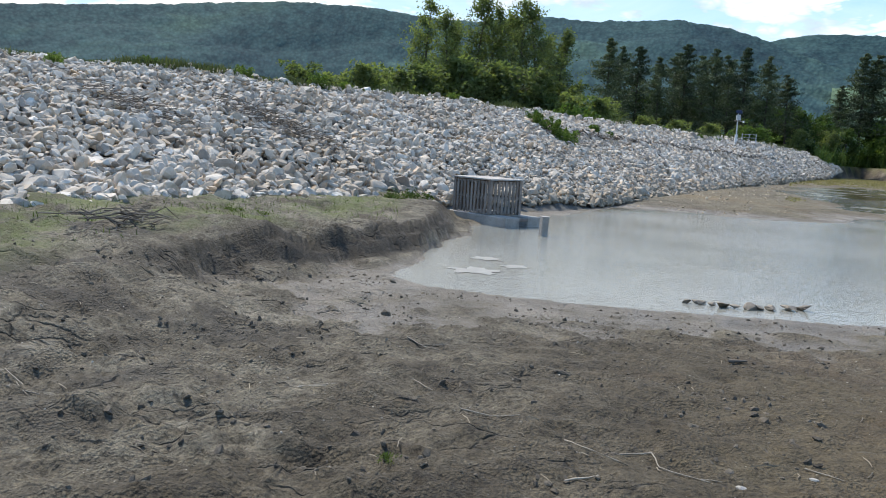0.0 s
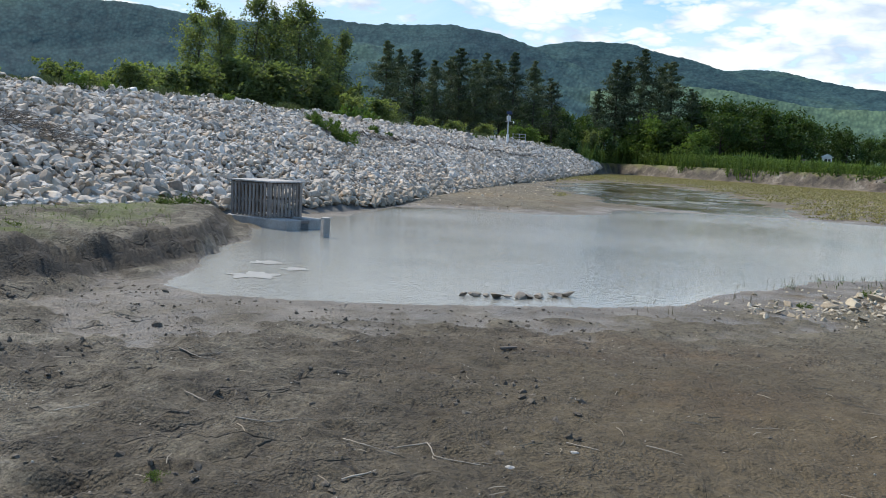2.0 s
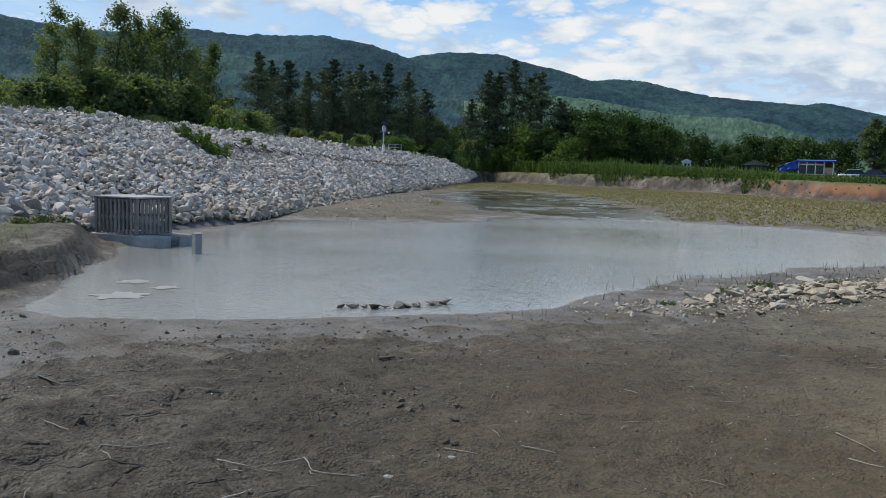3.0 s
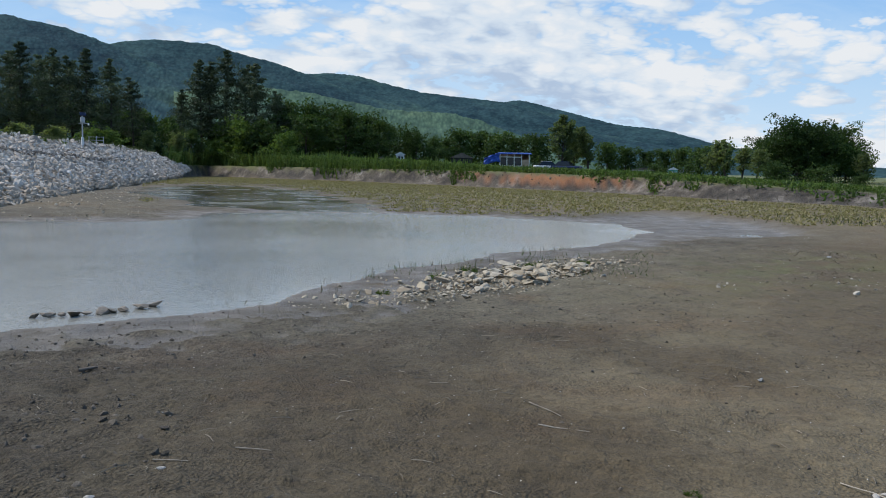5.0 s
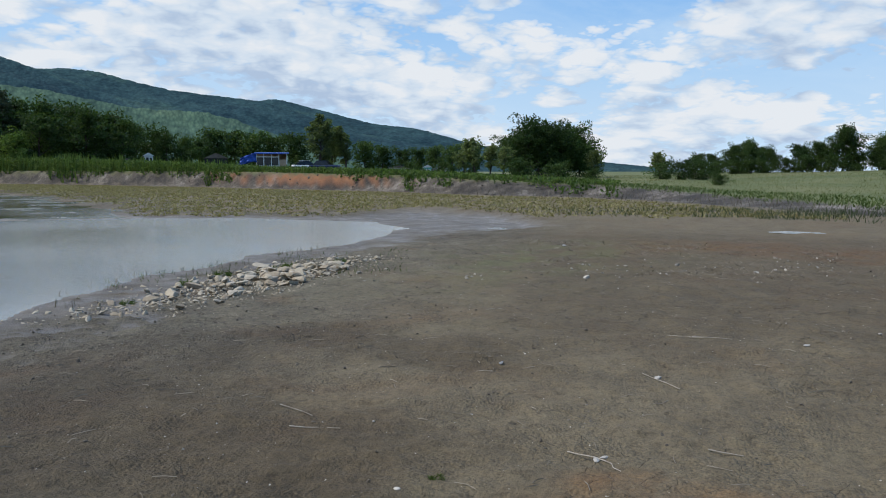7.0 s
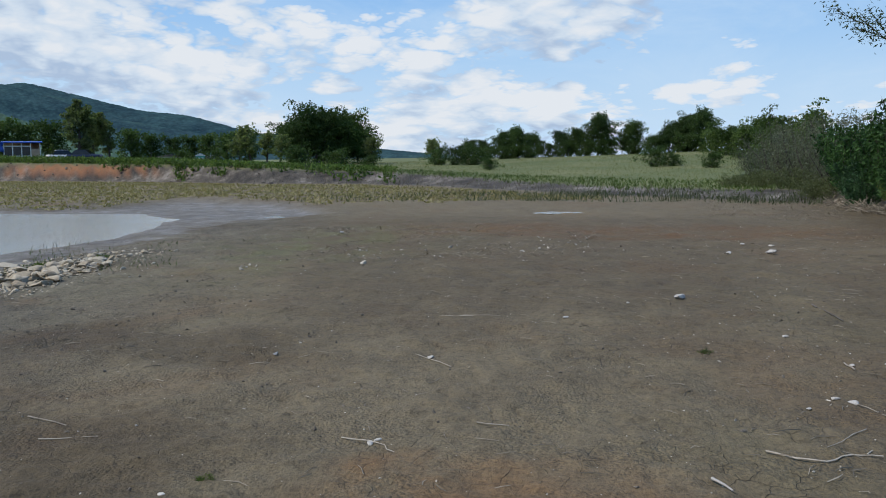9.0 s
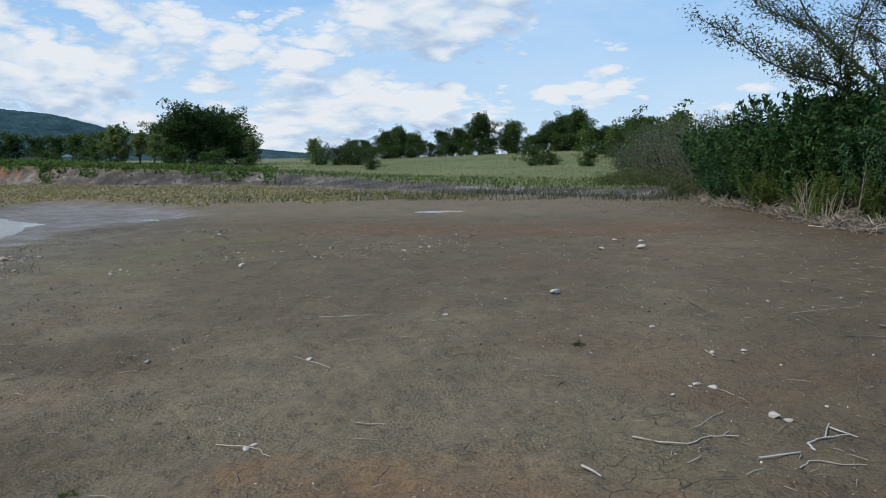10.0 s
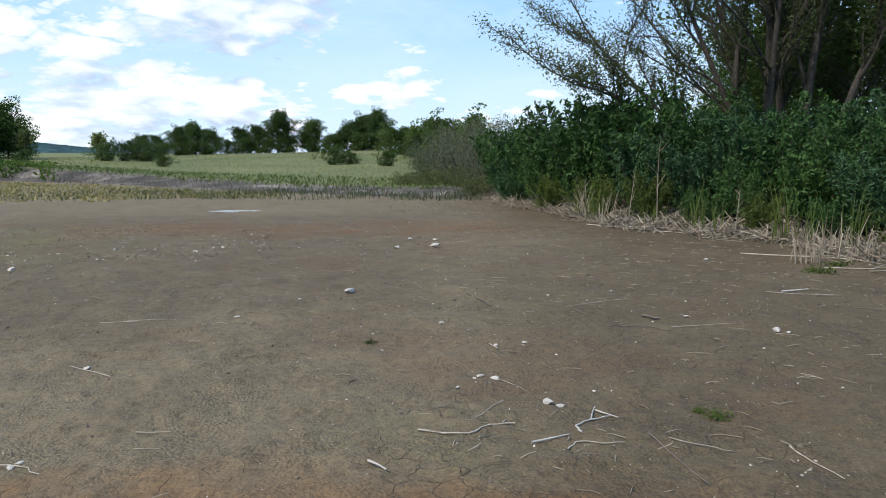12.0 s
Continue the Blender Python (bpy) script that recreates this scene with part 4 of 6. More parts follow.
def broad_tree(h, spread, seed, count, leaf, mat, low=0.2, airy=1.0, top=1.0, name="tree"):
    """A broad-leaved tree: tapered trunk with limbs, and a crown of leaf clumps with gaps. Returns the two meshes."""
    rng = np.random.default_rng(seed)
    bits, ends = [], []
    trunk, d = limb((0, 0, -0.2), (rng.normal(0, 0.05), rng.normal(0, 0.05), 1), h * 0.78, 0.07, rng, 8)
    r0 = 0.018 * h + 0.05
    bits.append(tube(trunk, np.linspace(r0, r0 * 0.25, len(trunk)), 7))
    n = 16
    for i in range(n):
        t = low + (0.97 - low) * (i + rng.uniform(0, 1)) / n
        k = min(int(t * (len(trunk) - 1)), len(trunk) - 2)
        at = trunk[k] + (trunk[k + 1] - trunk[k]) * (t * (len(trunk) - 1) - k)
        a = i * 2.4 + rng.uniform(-0.5, 0.5)
        env = math.sin(math.pi * (0.16 + 0.80 * ((t - low) / (1 - low)) ** 0.85)) ** 0.7
        ln = spread * env * rng.uniform(0.65, 1.15)
        up = 0.35 + 0.9 * t * top
        pts, d = limb(at, (math.cos(a), math.sin(a), up), ln * 1.15, 0.16, rng, 5)
        rr = r0 * 0.42 * (1 - t * 0.6)
        bits.append(tube(pts, np.linspace(rr, rr * 0.2, len(pts)), 5))
        for q in range(2, len(pts)):
            ends.append((pts[q], 0.55 + 0.25 * q / 5))
            for _ in range(2):
                sub, _d = limb(pts[q], rng.normal(size=3) + (0, 0, 0.35), ln * 0.42, 0.2, rng, 3)
                bits.append(tube(sub, np.linspace(rr * 0.3, rr * 0.08, len(sub)), 3))
                ends.append((sub[-1], 0.75))
    ends.append((trunk[-1] + (0, 0, h * 0.06), 0.8))
    c = np.array([e[0] for e in ends])
    w = np.array([e[1] for e in ends]) * spread * 0.24 * airy
    pick = rng.integers(0, len(c), count)
    off = rng.normal(size=(count, 3))
    off /= np.linalg.norm(off, axis=1)[:, None]
    off *= rng.uniform(0.2, 1.05, (count, 1)) ** 0.5 * w[pick][:, None] * np.array([1.15, 1.15, 0.75])
    v, f = leaves(c[pick] + off, leaf, 0.62, rng, 0.15)
    tv, tf = join(bits)
    return mesh_of("trunk", tv, tf, M_BARK, True), mesh_of("crown", v, f, mat)


def poplar_tree(h, seed, count, leaf):
    """A slender poplar: a tall stem, many short steep boughs with thin, uneven sprays of leaves."""
    rng = np.random.default_rng(seed)
    bits, c, w = [], [], []
    trunk, _ = limb((0, 0, -0.2), (rng.normal(0, 0.03), rng.normal(0, 0.03), 1), h, 0.035, rng, 10)
    bits.append(tube(trunk, np.linspace(0.20, 0.025, len(trunk)), 7))
    n = 54
    for i in range(n):
        t = 0.08 + 0.90 * (i + rng.uniform(0, 1)) / n
        at = np.array([np.interp(t, np.linspace(0, 1, len(trunk)), trunk[:, k]) for k in range(3)])
        a = rng.uniform(0, 6.28)
        ln = h * (0.07 + 0.17 * math.sin(math.pi * min(1.0, 0.25 + 0.8 * t)) ** 0.8) * rng.uniform(0.55, 1.25)
        p, _d = limb(at, (math.cos(a), math.sin(a), rng.uniform(0.5, 1.7)), ln, 0.14, rng, 6)
        bits.append(tube(p, np.linspace(0.05 * (1.1 - t), 0.008, len(p)), 4))
        thick = rng.uniform(0.1, 1.0) ** 1.3
        for q in range(1, len(p)):
            c.append(p[q])
            w.append(thick)
            sub, _d = limb(p[q], rng.normal(size=3) * 0.8 + (0, 0, 0.6), ln * 0.3, 0.2, rng, 3)
            bits.append(tube(sub, [0.012, 0.01, 0.008, 0.004], 3))
            c.extend(sub[1:])
            w.extend([thick * 0.8] * 3)
    c, w = np.array(c), np.array(w)
    pick = rng.choice(len(c), count, p=w / w.sum())
    v, f = leaves(c[pick] + rng.normal(0, 0.26, (count, 3)), leaf, 0.6, rng, 0.1)
    tv, tf = join(bits)
    return mesh_of("trunk", tv, tf, M_BARK, True), mesh_of("crown", v, f, M_LEAF_POPLAR)


def pine_tree(h, seed, count, bare=0.35):
    """A pine: a straight trunk, bare below, with whorls of uneven needle-clad boughs."""
    rng = np.random.default_rng(seed)
    bits, pts_all = [], []
    trunk, _ = limb((0, 0, -0.2), (rng.normal(0, 0.02), rng.normal(0, 0.02), 1), h, 0.02, rng, 9)
    bits.append(tube(trunk, np.linspace(0.017 * h, 0.02, len(trunk)), 7))
    lv = int(h * 1.5)
    for i in range(lv):
        t = bare + (0.985 - bare) * i / (lv - 1)
        at = np.array([np.interp(t, np.linspace(0, 1, len(trunk)), trunk[:, k]) for k in range(3)])
        reach = h * (0.25 * (1 - ((t - bare) / (1 - bare)) ** 1.5) + 0.025)
        for j in range(rng.integers(3, 6)):
            a = rng.uniform(0, 6.28)
            ln = reach * rng.uniform(0.35, 1.15)
            p, _d = limb(at, (math.cos(a), math.sin(a), rng.uniform(-0.05, 0.5)), ln, 0.12, rng, 4)
            bits.append(tube(p, np.linspace(0.035, 0.008, len(p)), 3))
            for q in p[1:]:
                pts_all.append((q, 0.10 + 0.16 * ln))
    c = np.array([e[0] for e in pts_all])
    w = np.array([e[1] for e in pts_all])
    pick = rng.integers(0, len(c), count)
    off = rng.normal(size=(count, 3)) * w[pick][:, None] * np.array([0.7, 0.7, 0.40])
    v, f = leaves(c[pick] + off, 0.36, 0.30, rng, -0.2)
    tv, tf = join(bits)
    return mesh_of("trunk", tv, tf, M_BARK, True), mesh_of("crown", v, f, M_NEEDLE)


def shrub(h, spread, seed, count, leaf, mat, aspect=0.6, dome=True, stems=14, tight=1.0):
    """A shrub of many stems from the ground, with leaf sprays along them. Returns stems and foliage."""
    rng = np.random.default_rng(seed)
    bits, c = [], []
    for i in range(stems):
        a, k = rng.uniform(0, 6.28), math.sqrt(rng.uniform(0, 1))
        st = (math.cos(a) * k * spread * 0.45, math.sin(a) * k * spread * 0.45, -0.05)
        hh = h * (1.0 - 0.45 * k * k if dome else 1.0) * rng.uniform(0.68, 1.08)
        p, _d = limb(st, (math.cos(a) * k * 0.4, math.sin(a) * k * 0.4, 1), hh, 0.09, rng, 8)
        bits.append(tube(p, np.linspace(0.009 * h, 0.002 * h, len(p)), 3))
        t = np.sort(rng.uniform(0.10, 1.0, count // stems + 1)) * 8
        q = np.minimum(t.astype(int), 7)
        c.append(p[q] + (p[q + 1] - p[q]) * (t - q)[:, None])
    c = np.concatenate(c)[:count]
    taper = (1.15 - 0.75 * np.clip(c[:, 2:3] / h, 0, 1)) * tight
    off = rng.normal(size=(len(c), 3)) * np.array([spread * 0.11, spread * 0.11, h * 0.03]) * taper
    p = c + off
    p[:, 2] = np.abs(p[:, 2])
    v, f = leaves(p, leaf, aspect, rng, 0.0, 0.8)
    tv, tf = join(bits)
    return mesh_of("stem", tv, tf, M_BARK, True), mesh_of("foliage", v, f, mat)


def stand(name, meshes, names, label, category, group=""):
    ob = empty(name)
    for me, nm in zip(meshes, names):
        c = child(nm, me, ob)
        if nm == "stem":
            tagged(c, kind="stuff")
    return tagged(ob, label, category, group)


def polar(az, r, drop=0.0, turn=0.0, scale=1.0):
    x, y = r * math.sin(radians(az)), r * math.cos(radians(az))
    return Matrix.Translation((x, y, high(x, y) - drop)) @ pose(0, 0, 0, 0, 0, turn) @ Matrix.Scale(scale, 4)


def plant(ob, spots, first=True):
    """Sets the thing at the first spot and copies of it at the others; spots are (azimuth, distance, scale, turn)."""
    for i, (az, r, s, turn) in enumerate(spots):
        if 24.4 < az < 58 and r < np.interp(az, BANK_AZ, BANK_R) + 7:
            k = (float(np.interp(az, BANK_AZ, BANK_R)) + 7) / r
            r, s = r * k, s * k
        m = polar(az, r, 0.05, turn)
        if i == 0 and first:
            ob.matrix_basis = m @ Matrix.Scale(s, 4)
        else:
            c = copy_thing(ob, m)
            c.scale = (s, s, s)


TC, SF = ("trunk", "crown"), ("stem", "foliage")

# tall poplars behind the dam
for seed, spots in ((1, [(-2.3, 92, 1.02, 0), (2.2, 96, 1.05, 90), (5.6, 92, 1.0, 200)]), (2, [(0.9, 94, 1.08, 30), (4.0, 90, 1.06, 140), (-1.0, 100, 0.95, 70), (7.0, 98, 0.85, 250), (-0.2, 88, 0.9, 310), (3.1, 99, 1.0, 15), (6.4, 96, 0.9, 77)])):
    t = stand("poplar_tree", poplar_tree(15.0, seed, 5600, 0.26), TC, "tall slender poplar with thin grey-green foliage", "tree", "poplars behind the dam")
    plant(t, spots)
# low scrub trees behind the crest
t = stand("scrub_tree", broad_tree(7.6, 2.6, 5, 3600, 0.34, M_LEAF_POPLAR, 0.1, 1.1, 1.5), TC, "low scrub tree with sparse olive-green leaves", "tree", "scrub behind the dam")
plant(t, [(10.8, 104, 0.75, 5), (12.8, 106, 0.7, 25), (14.8, 104, 0.65, 45), (16.8, 105, 0.62, 65), (18.6, 106, 0.6, 85), (22.2, 110, 0.6, 105), (24.0, 112, 0.6, 125), (6.3, 88, 0.8, 33), (3.0, 86, 1.25, 43), (0.2, 86, 1.3, 53), (-2.5, 84, 1.15, 63), (1.6, 84, 1.1, 113), (5.0, 86, 1.2, 143), (7.6, 92, 1.1, 173), (-5.0, 82, 1.0, 203), (-10, 75, 0.95, 0), (-8.2, 80, 0.9, 40), (-6.4, 74, 1.0, 80), (-4.4, 78, 1.0, 150), (-12.5, 82, 0.8, 200), (7.9, 84, 0.85, 20), (9.6, 95, 0.9, 60)])
t = stand("round_bush", broad_tree(5.0, 2.6, 6, 3600, 0.32, M_LEAF_LIGHT, 0.08, 1.15, 1.0), TC, "bright green rounded bushy tree", "tree", "bushy trees")
plant(t, [(8.5, 62, 0.95, 0), (28.5, 104, 1.15, 40), (27.6, 107, 1.0, 90), (19.6, 98, 0.8, 130), (31.0, 112, 0.9, 180)])
# pines
for seed, spots in ((11, [(10.1, 112, 1.0, 0), (12.1, 116, 0.97, 50), (15.2, 114, 0.98, 100), (18.9, 112, 0.94, 140), (25.7, 122, 0.98, 190), (29.2, 124, 0.98, 220)]),
                    (12, [(11.1, 120, 1.0, 10), (13.6, 112, 0.85, 70), (17.1, 113, 0.93, 120), (20.2, 110, 0.85, 160), (27.15, 120, 1.06, 230), (24.4, 126, 0.72, 300)]),
                    (13, [(14.3, 121, 0.96, 20), (16.2, 120, 0.93, 80), (18.0, 122, 0.95, 130), (21.6, 112, 0.72, 170), (26.3, 127, 1.0, 250), (28.3, 128, 1.0, 330), (30.6, 122, 0.72, 100)])):
    t = stand("pine_tree", pine_tree(15.0, seed, 6200, 0.30), TC, "tall dark green pine with a bare lower trunk", "tree", "pines beyond the dam")
    plant(t, spots)
# dark broad-leaved wood along the far bank
for seed, spots in ((21, [(20.5, 118, 0.85, 0), (22.6, 116, 0.75, 30), (31.6, 126, 1.05, 60), (33.0, 122, 0.98, 90), (35.0, 118, 0.86, 120), (37.0, 118, 0.72, 150), (39.0, 122, 0.62, 200), (41.0, 122, 0.52, 260), (30.0, 118, 0.7, 330)]),
                    (22, [(21.6, 122, 0.8, 10), (23.6, 122, 0.7, 50), (13.0, 124, 0.95, 85), (15.5, 126, 0.95, 95), (17.8, 126, 0.95, 105), (19.8, 122, 0.85, 115), (26.5, 118, 0.62, 15), (29.0, 116, 0.6, 25), (32.3, 116, 0.75, 80), (34.1, 126, 0.98, 110), (36.0, 126, 0.88, 160), (38.0, 126, 0.72, 210), (40.0, 120, 0.55, 250), (42.2, 126, 0.5, 300), (25.0, 116, 0.5, 70)])):
    t = stand("wood_tree", broad_tree(10.0, 4.0, seed, 4200, 0.42, M_LEAF, 0.05, 1.15, 1.0), TC, "dense dark green broad-leaved tree", "tree", "wood along the far bank")
    plant(t, spots)
# row behind the house
t = stand("back_tree", broad_tree(7.0, 3.0, 24, 2600, 0.42, M_LEAF, 0.05, 1.15, 1.0), TC, "dark green tree behind the hut", "tree", "trees behind the hut")
plant(t, [(42.8, 130, 0.95, 0), (44.2, 135, 0.95, 40), (45.5, 132, 0.92, 80), (46.9, 134, 0.9, 120), (48.3, 130, 0.88, 160), (52.8, 140, 0.8, 200), (54.0, 142, 0.72, 240), (55.3, 138, 0.62, 280), (56.4, 142, 0.68, 320), (57.6, 140, 0.7, 20), (58.8, 136, 0.72, 60), (60.2, 130, 0.7, 90)])
t = stand("silver_poplar", broad_tree(10.2, 2.5, 25, 3800, 0.36, M_LEAF_POPLAR, 0.15, 1.0, 1.8), TC, "tall grey-green poplar by the parked cars", "tree", "poplars by the hut")
plant(t, [(49.7, 118, 0.93, 0), (51.5, 120, 0.75, 90), (50.7, 124, 0.75, 200)])
# the great oak and the small trees beside it
t = stand("oak_tree", broad_tree(7.2, 4.2, 31, 17000, 0.28, M_LEAF, 0.03, 1.35, 0.8), TC, "great dark round-crowned oak above the bank", "tree", "oaks on the bank")
plant(t, [(64.6, 92, 0.86, 0), (66.4, 94, 0.78, 120), (63.4, 96, 0.66, 220), (67.4, 96, 0.55, 300)])
t = stand("sapling", broad_tree(4.4, 1.4, 32, 1500, 0.26, M_LEAF_POPLAR, 0.35, 1.0, 1.4), TC, "young thin-stemmed tree on the bank", "tree", "saplings on the bank")
plant(t, [(60.4, 76, 0.95, 0), (61.4, 78, 0.8, 100), (62.2, 74, 0.75, 200), (68.5, 90, 0.8, 30), (72.7, 86, 0.72, 10), (59.6, 80, 0.7, 280)])
t = stand("low_bush", broad_tree(2.6, 1.8, 33, 2200, 0.22, M_LEAF, 0.03, 1.2, 0.8), TC, "low dark green bush on the bank", "bush", "bushes on the bank")
plant(t, [(72.9, 84, 0.7, 0), (74.2, 82, 0.72, 60), (75.4, 82, 0.8, 120), (76.4, 66, 0.35, 200), (66.0, 70, 0.6, 30), (63.5, 72, 0.7, 90), (68.2, 74, 0.4, 330), (87.5, 66, 0.6, 45), (88.6, 66, 0.4, 150), (91.0, 62, 0.45, 250), (56.0, 92, 0.5, 200), (58.0, 88, 0.55, 310), (76.2, 118, 0.7, 20), (77.6, 117, 0.8, 80), (79.0, 117, 0.75, 140), (80.4, 118, 0.8, 190), (81.6, 117, 0.85, 230), (82.8, 116, 0.85, 270), (84.4, 115, 0.9, 310), (86.0, 115, 0.85, 350), (87.6, 112, 0.9, 60), (89.2, 110, 0.95, 110)])
# trees along the top of the field
t = stand("field_oak", broad_tree(7.2, 3.5, 34, 10500, 0.27, M_LEAF, 0.04, 1.22, 0.95), TC, "dark field oak on the skyline of the meadow", "tree", "oaks along the meadow")
plant(t, [(74.9, 122, 0.42, 0), (77.3, 118, 0.55, 50), (78.4, 118, 0.62, 90), (79.5, 120, 0.5, 130), (81.4, 120, 0.52, 170), (82.4, 118, 0.55, 210), (83.6, 116, 0.78, 250), (85.6, 116, 0.62, 290), (88.2, 112, 0.55, 330), (89.3, 112, 0.68, 20), (90.5, 110, 0.74, 60), (94.2, 88, 0.45, 100), (92.6, 98, 0.4, 140), (76.0, 122, 0.4, 210), (87.0, 118, 0.35, 300)])
t = stand("hedge_bush", broad_tree(3.0, 2.0, 35, 3200, 0.24, M_LEAF_HEDGE, 0.03, 1.2, 0.8), TC, "bright green hedge bush at the meadow's edge", "bush", "hedge at the meadow")
plant(t, [(92.0, 84, 0.8, 0), (93.2, 76, 0.85, 50), (94.4, 70, 0.8, 100), (95.6, 62, 0.8, 150), (93.8, 58, 0.5, 200), (96.2, 54, 0.75, 250), (91.2, 92, 0.8, 300), (95.0, 80, 1.0, 20), (96.8, 66, 1.0, 80)])
t = stand("grey_shrub", shrub(3.5, 2.8, 36, 5600, 0.12, M_GREY, 0.30, True, 30), SF, "tall grey half-dry shrub with fine twigs", "shrub", "grey shrubs")
plant(t, [(95.8, 42, 0.92, 0), (97.0, 40, 0.98, 70), (98.4, 37, 0.95, 150), (94.6, 46, 0.85, 220), (99.6, 33, 0.9, 300)])
t = stand("pale_bush", shrub(1.1, 2.0, 37, 2600, 0.11, M_REED, 0.4), SF, "low pale green bush at the mud's edge", "bush", "low bushes at the mud")
plant(t, [(94.4, 38, 0.9, 0), (96.2, 35, 0.9, 90), (92.6, 39, 0.7, 180), (98.0, 31, 0.75, 270)])
# dense herbs and shoots along the near bank
base = []
for k, (mat, leaf) in enumerate(((M_HERB, 0.19), (M_HERB_BLUE, 0.17), (M_HERB, 0.16), (M_HERB_PALE, 0.15))):
    base.append(stand("herb_thicket", shrub(2.2, 1.7, 60 + k, 5200, leaf, mat, 0.27, False, 30, 0.62), SF, "dense thicket of tall green herbs", "shrub", "herb thickets on the near bank"))
rng = np.random.default_rng(8)
spots = [[] for _ in base]
for row, (off, sc) in enumerate(((0.5, 0.52), (1.5, 0.74), (2.7, 0.92), (4.2, 1.06))):
    az = 100.0
    while az < 128:
        r = float(np.interp(az, BANK_AZ, BANK_R)) + off + rng.uniform(-0.3, 0.3)
        hump = float(np.interp(az, [99, 103, 108, 111, 114, 120, 128], [0.95, 1.05, 1.12, 1.05, 0.84, 0.84, 0.95]))
        kind = 3 if (row == 0 and rng.uniform() < 0.55) or rng.uniform() < 0.06 else int(rng.integers(0, 3))
        spots[kind].append((az, r, sc * hump * rng.uniform(0.85, 1.12), rng.uniform(0, 360)))
        az += math.degrees(1.25 / r)
for ob, sp in zip(base, spots):
    plant(ob, sp)
# weeds on the dam
t = stand("dam_weed", shrub(1.3, 1.5, 71, 1500, 0.16, M_LEAF_LIGHT, 0.45), SF, "bright green weeds growing between the stones", "plant", "weeds on the dam")
first = True
for s, v, sc in ((0.475, 0.66, 0.62), (0.482, 0.56, 0.55), (0.470, 0.78, 0.5), (0.53, 0.74, 0.36), (0.545, 0.68, 0.28), (0.142, 0.90, 0.32), (0.27, 0.99, 0.35), (0.335, 1.0, 0.42), (0.20, 1.0, 0.3), (0.62, 0.96, 0.28), (0.57, 0.95, 0.25), (0.35, 0.98, 0.3), (0.42, 0.98, 0.3), (0.67, 0.92, 0.3), (0.70, 0.88, 0.28)):
    p = dam_point(s, v, -0.05)
    m = Matrix.Translation(p.tolist()) @ pose(0, 0, 0, 0, 0, s * 5000)
    if first:
        t.matrix_basis, first = m @ Matrix.Scale(sc, 4), False
    else:
        copy_thing(t, m).scale = (sc, sc, sc)


def willow():
    """The big willow that leans out over the thicket: several stems, fine boughs, thin foliage."""
    rng = np.random.default_rng(77)
    bits, tips = [], []

    def grow(p, d, ln, r, depth):
        pts, e = limb(p, d, ln, 0.10, rng, 7)
        bits.append(tube(pts, np.linspace(r, r * 0.45, len(pts)), 7 if depth < 2 else 4))
        if depth >= 2:
            tips.extend(q for q in pts[1:] if q[2] > 2.2)
        if depth == 3:
            return
        for q in range(2 if depth == 0 else 1, len(pts)):
            for _ in range(1):
                w = e * 0.95 + rng.normal(0, 0.36, 3) + (0, 0, 0.25)
                grow(pts[q], w, ln * rng.uniform(0.30, 0.46), r * (0.48 - 0.03 * q) + 0.004, depth + 1)

    side = np.array([0.41, 0.91, 0.0])
    stems = ((0.80, 1.0, 4.8, 0.055), (0.72, 1.0, 5.8, 0.070), (0.62, 1.05, 6.4, 0.085), (0.52, 1.1, 6.8, 0.095), (0.42, 1.1, 7.0, 0.11), (0.32, 1.15, 7.0, 0.12),
             (0.18, 1.15, 7.0, 0.13), (0.04, 1.2, 7.0, 0.13), (-0.2, 1.15, 6.8, 0.13), (-0.5, 1.1, 6.6, 0.12), (-0.85, 1.0, 6.4, 0.12))
    for k, (lean, up, ln, r) in enumerate(stems):
        d = side * lean * 0.86 + np.array([rng.normal(-0.1, 0.14), 0, up])
        grow(np.array([rng.normal(0, 0.25), rng.normal(0, 0.2), -0.2]) - side * (0.22 * k - 0.7), d, ln, r, 0)
    c = np.array(tips)
    count = 64000
    pick = rng.integers(0, len(c), count)
    p = c[pick] + rng.normal(0, 0.13, (count, 3))
    v, f = leaves(p, 0.09, 0.30, rng, 0.35)
    tv, tf = join(bits)
    ob = empty("willow_tree", polar(115.4, 23.5))
    child("trunk", mesh_of("trunk", tv, tf, M_BARK, True), ob)
    child("crown", mesh_of("crown", v, f, M_WILLOW), ob)
    tagged(ob, "large many-stemmed willow leaning over the green thicket", "tree")


willow()
t = stand("dark_backing_tree", broad_tree(8.5, 4.2, 81, 20000, 0.16, M_LEAF, 0.03, 1.15, 0.9), TC, "dense dark tree behind the willow", "tree", "trees behind the willow")
plant(t, [(119.5, 29, 1.0, 0), (125.0, 27, 1.0, 100), (114.0, 36, 0.55, 200), (117.0, 31, 0.72, 300)])


# ---- grasses, reeds and weeds (uncountable) ----
def scatter(n, az0, az1, r0, r1, rng, keep):
    az = np.radians(rng.uniform(az0, az1, n))
    r = np.sqrt(rng.uniform(r0 * r0, r1 * r1, n))
    x, y = r * np.sin(az), r * np.cos(az)
    k = keep(x, y, np.degrees(az), r)
    x, y = x[k], y[k]
    return np.stack([x, y, land(x, y)[0]], 1)


def stuff(name, v, f, mat, label, category):
    return tagged(new(name, mesh_of(name, v, f, mat)), label, category, kind="stuff")


def foot(az):
    return np.interp(az, BANK_AZ, BANK_R)


def sd_water(x, y):
    return np.minimum(poly_sd(x, y, POOL), poly_sd(x, y, UPPER))


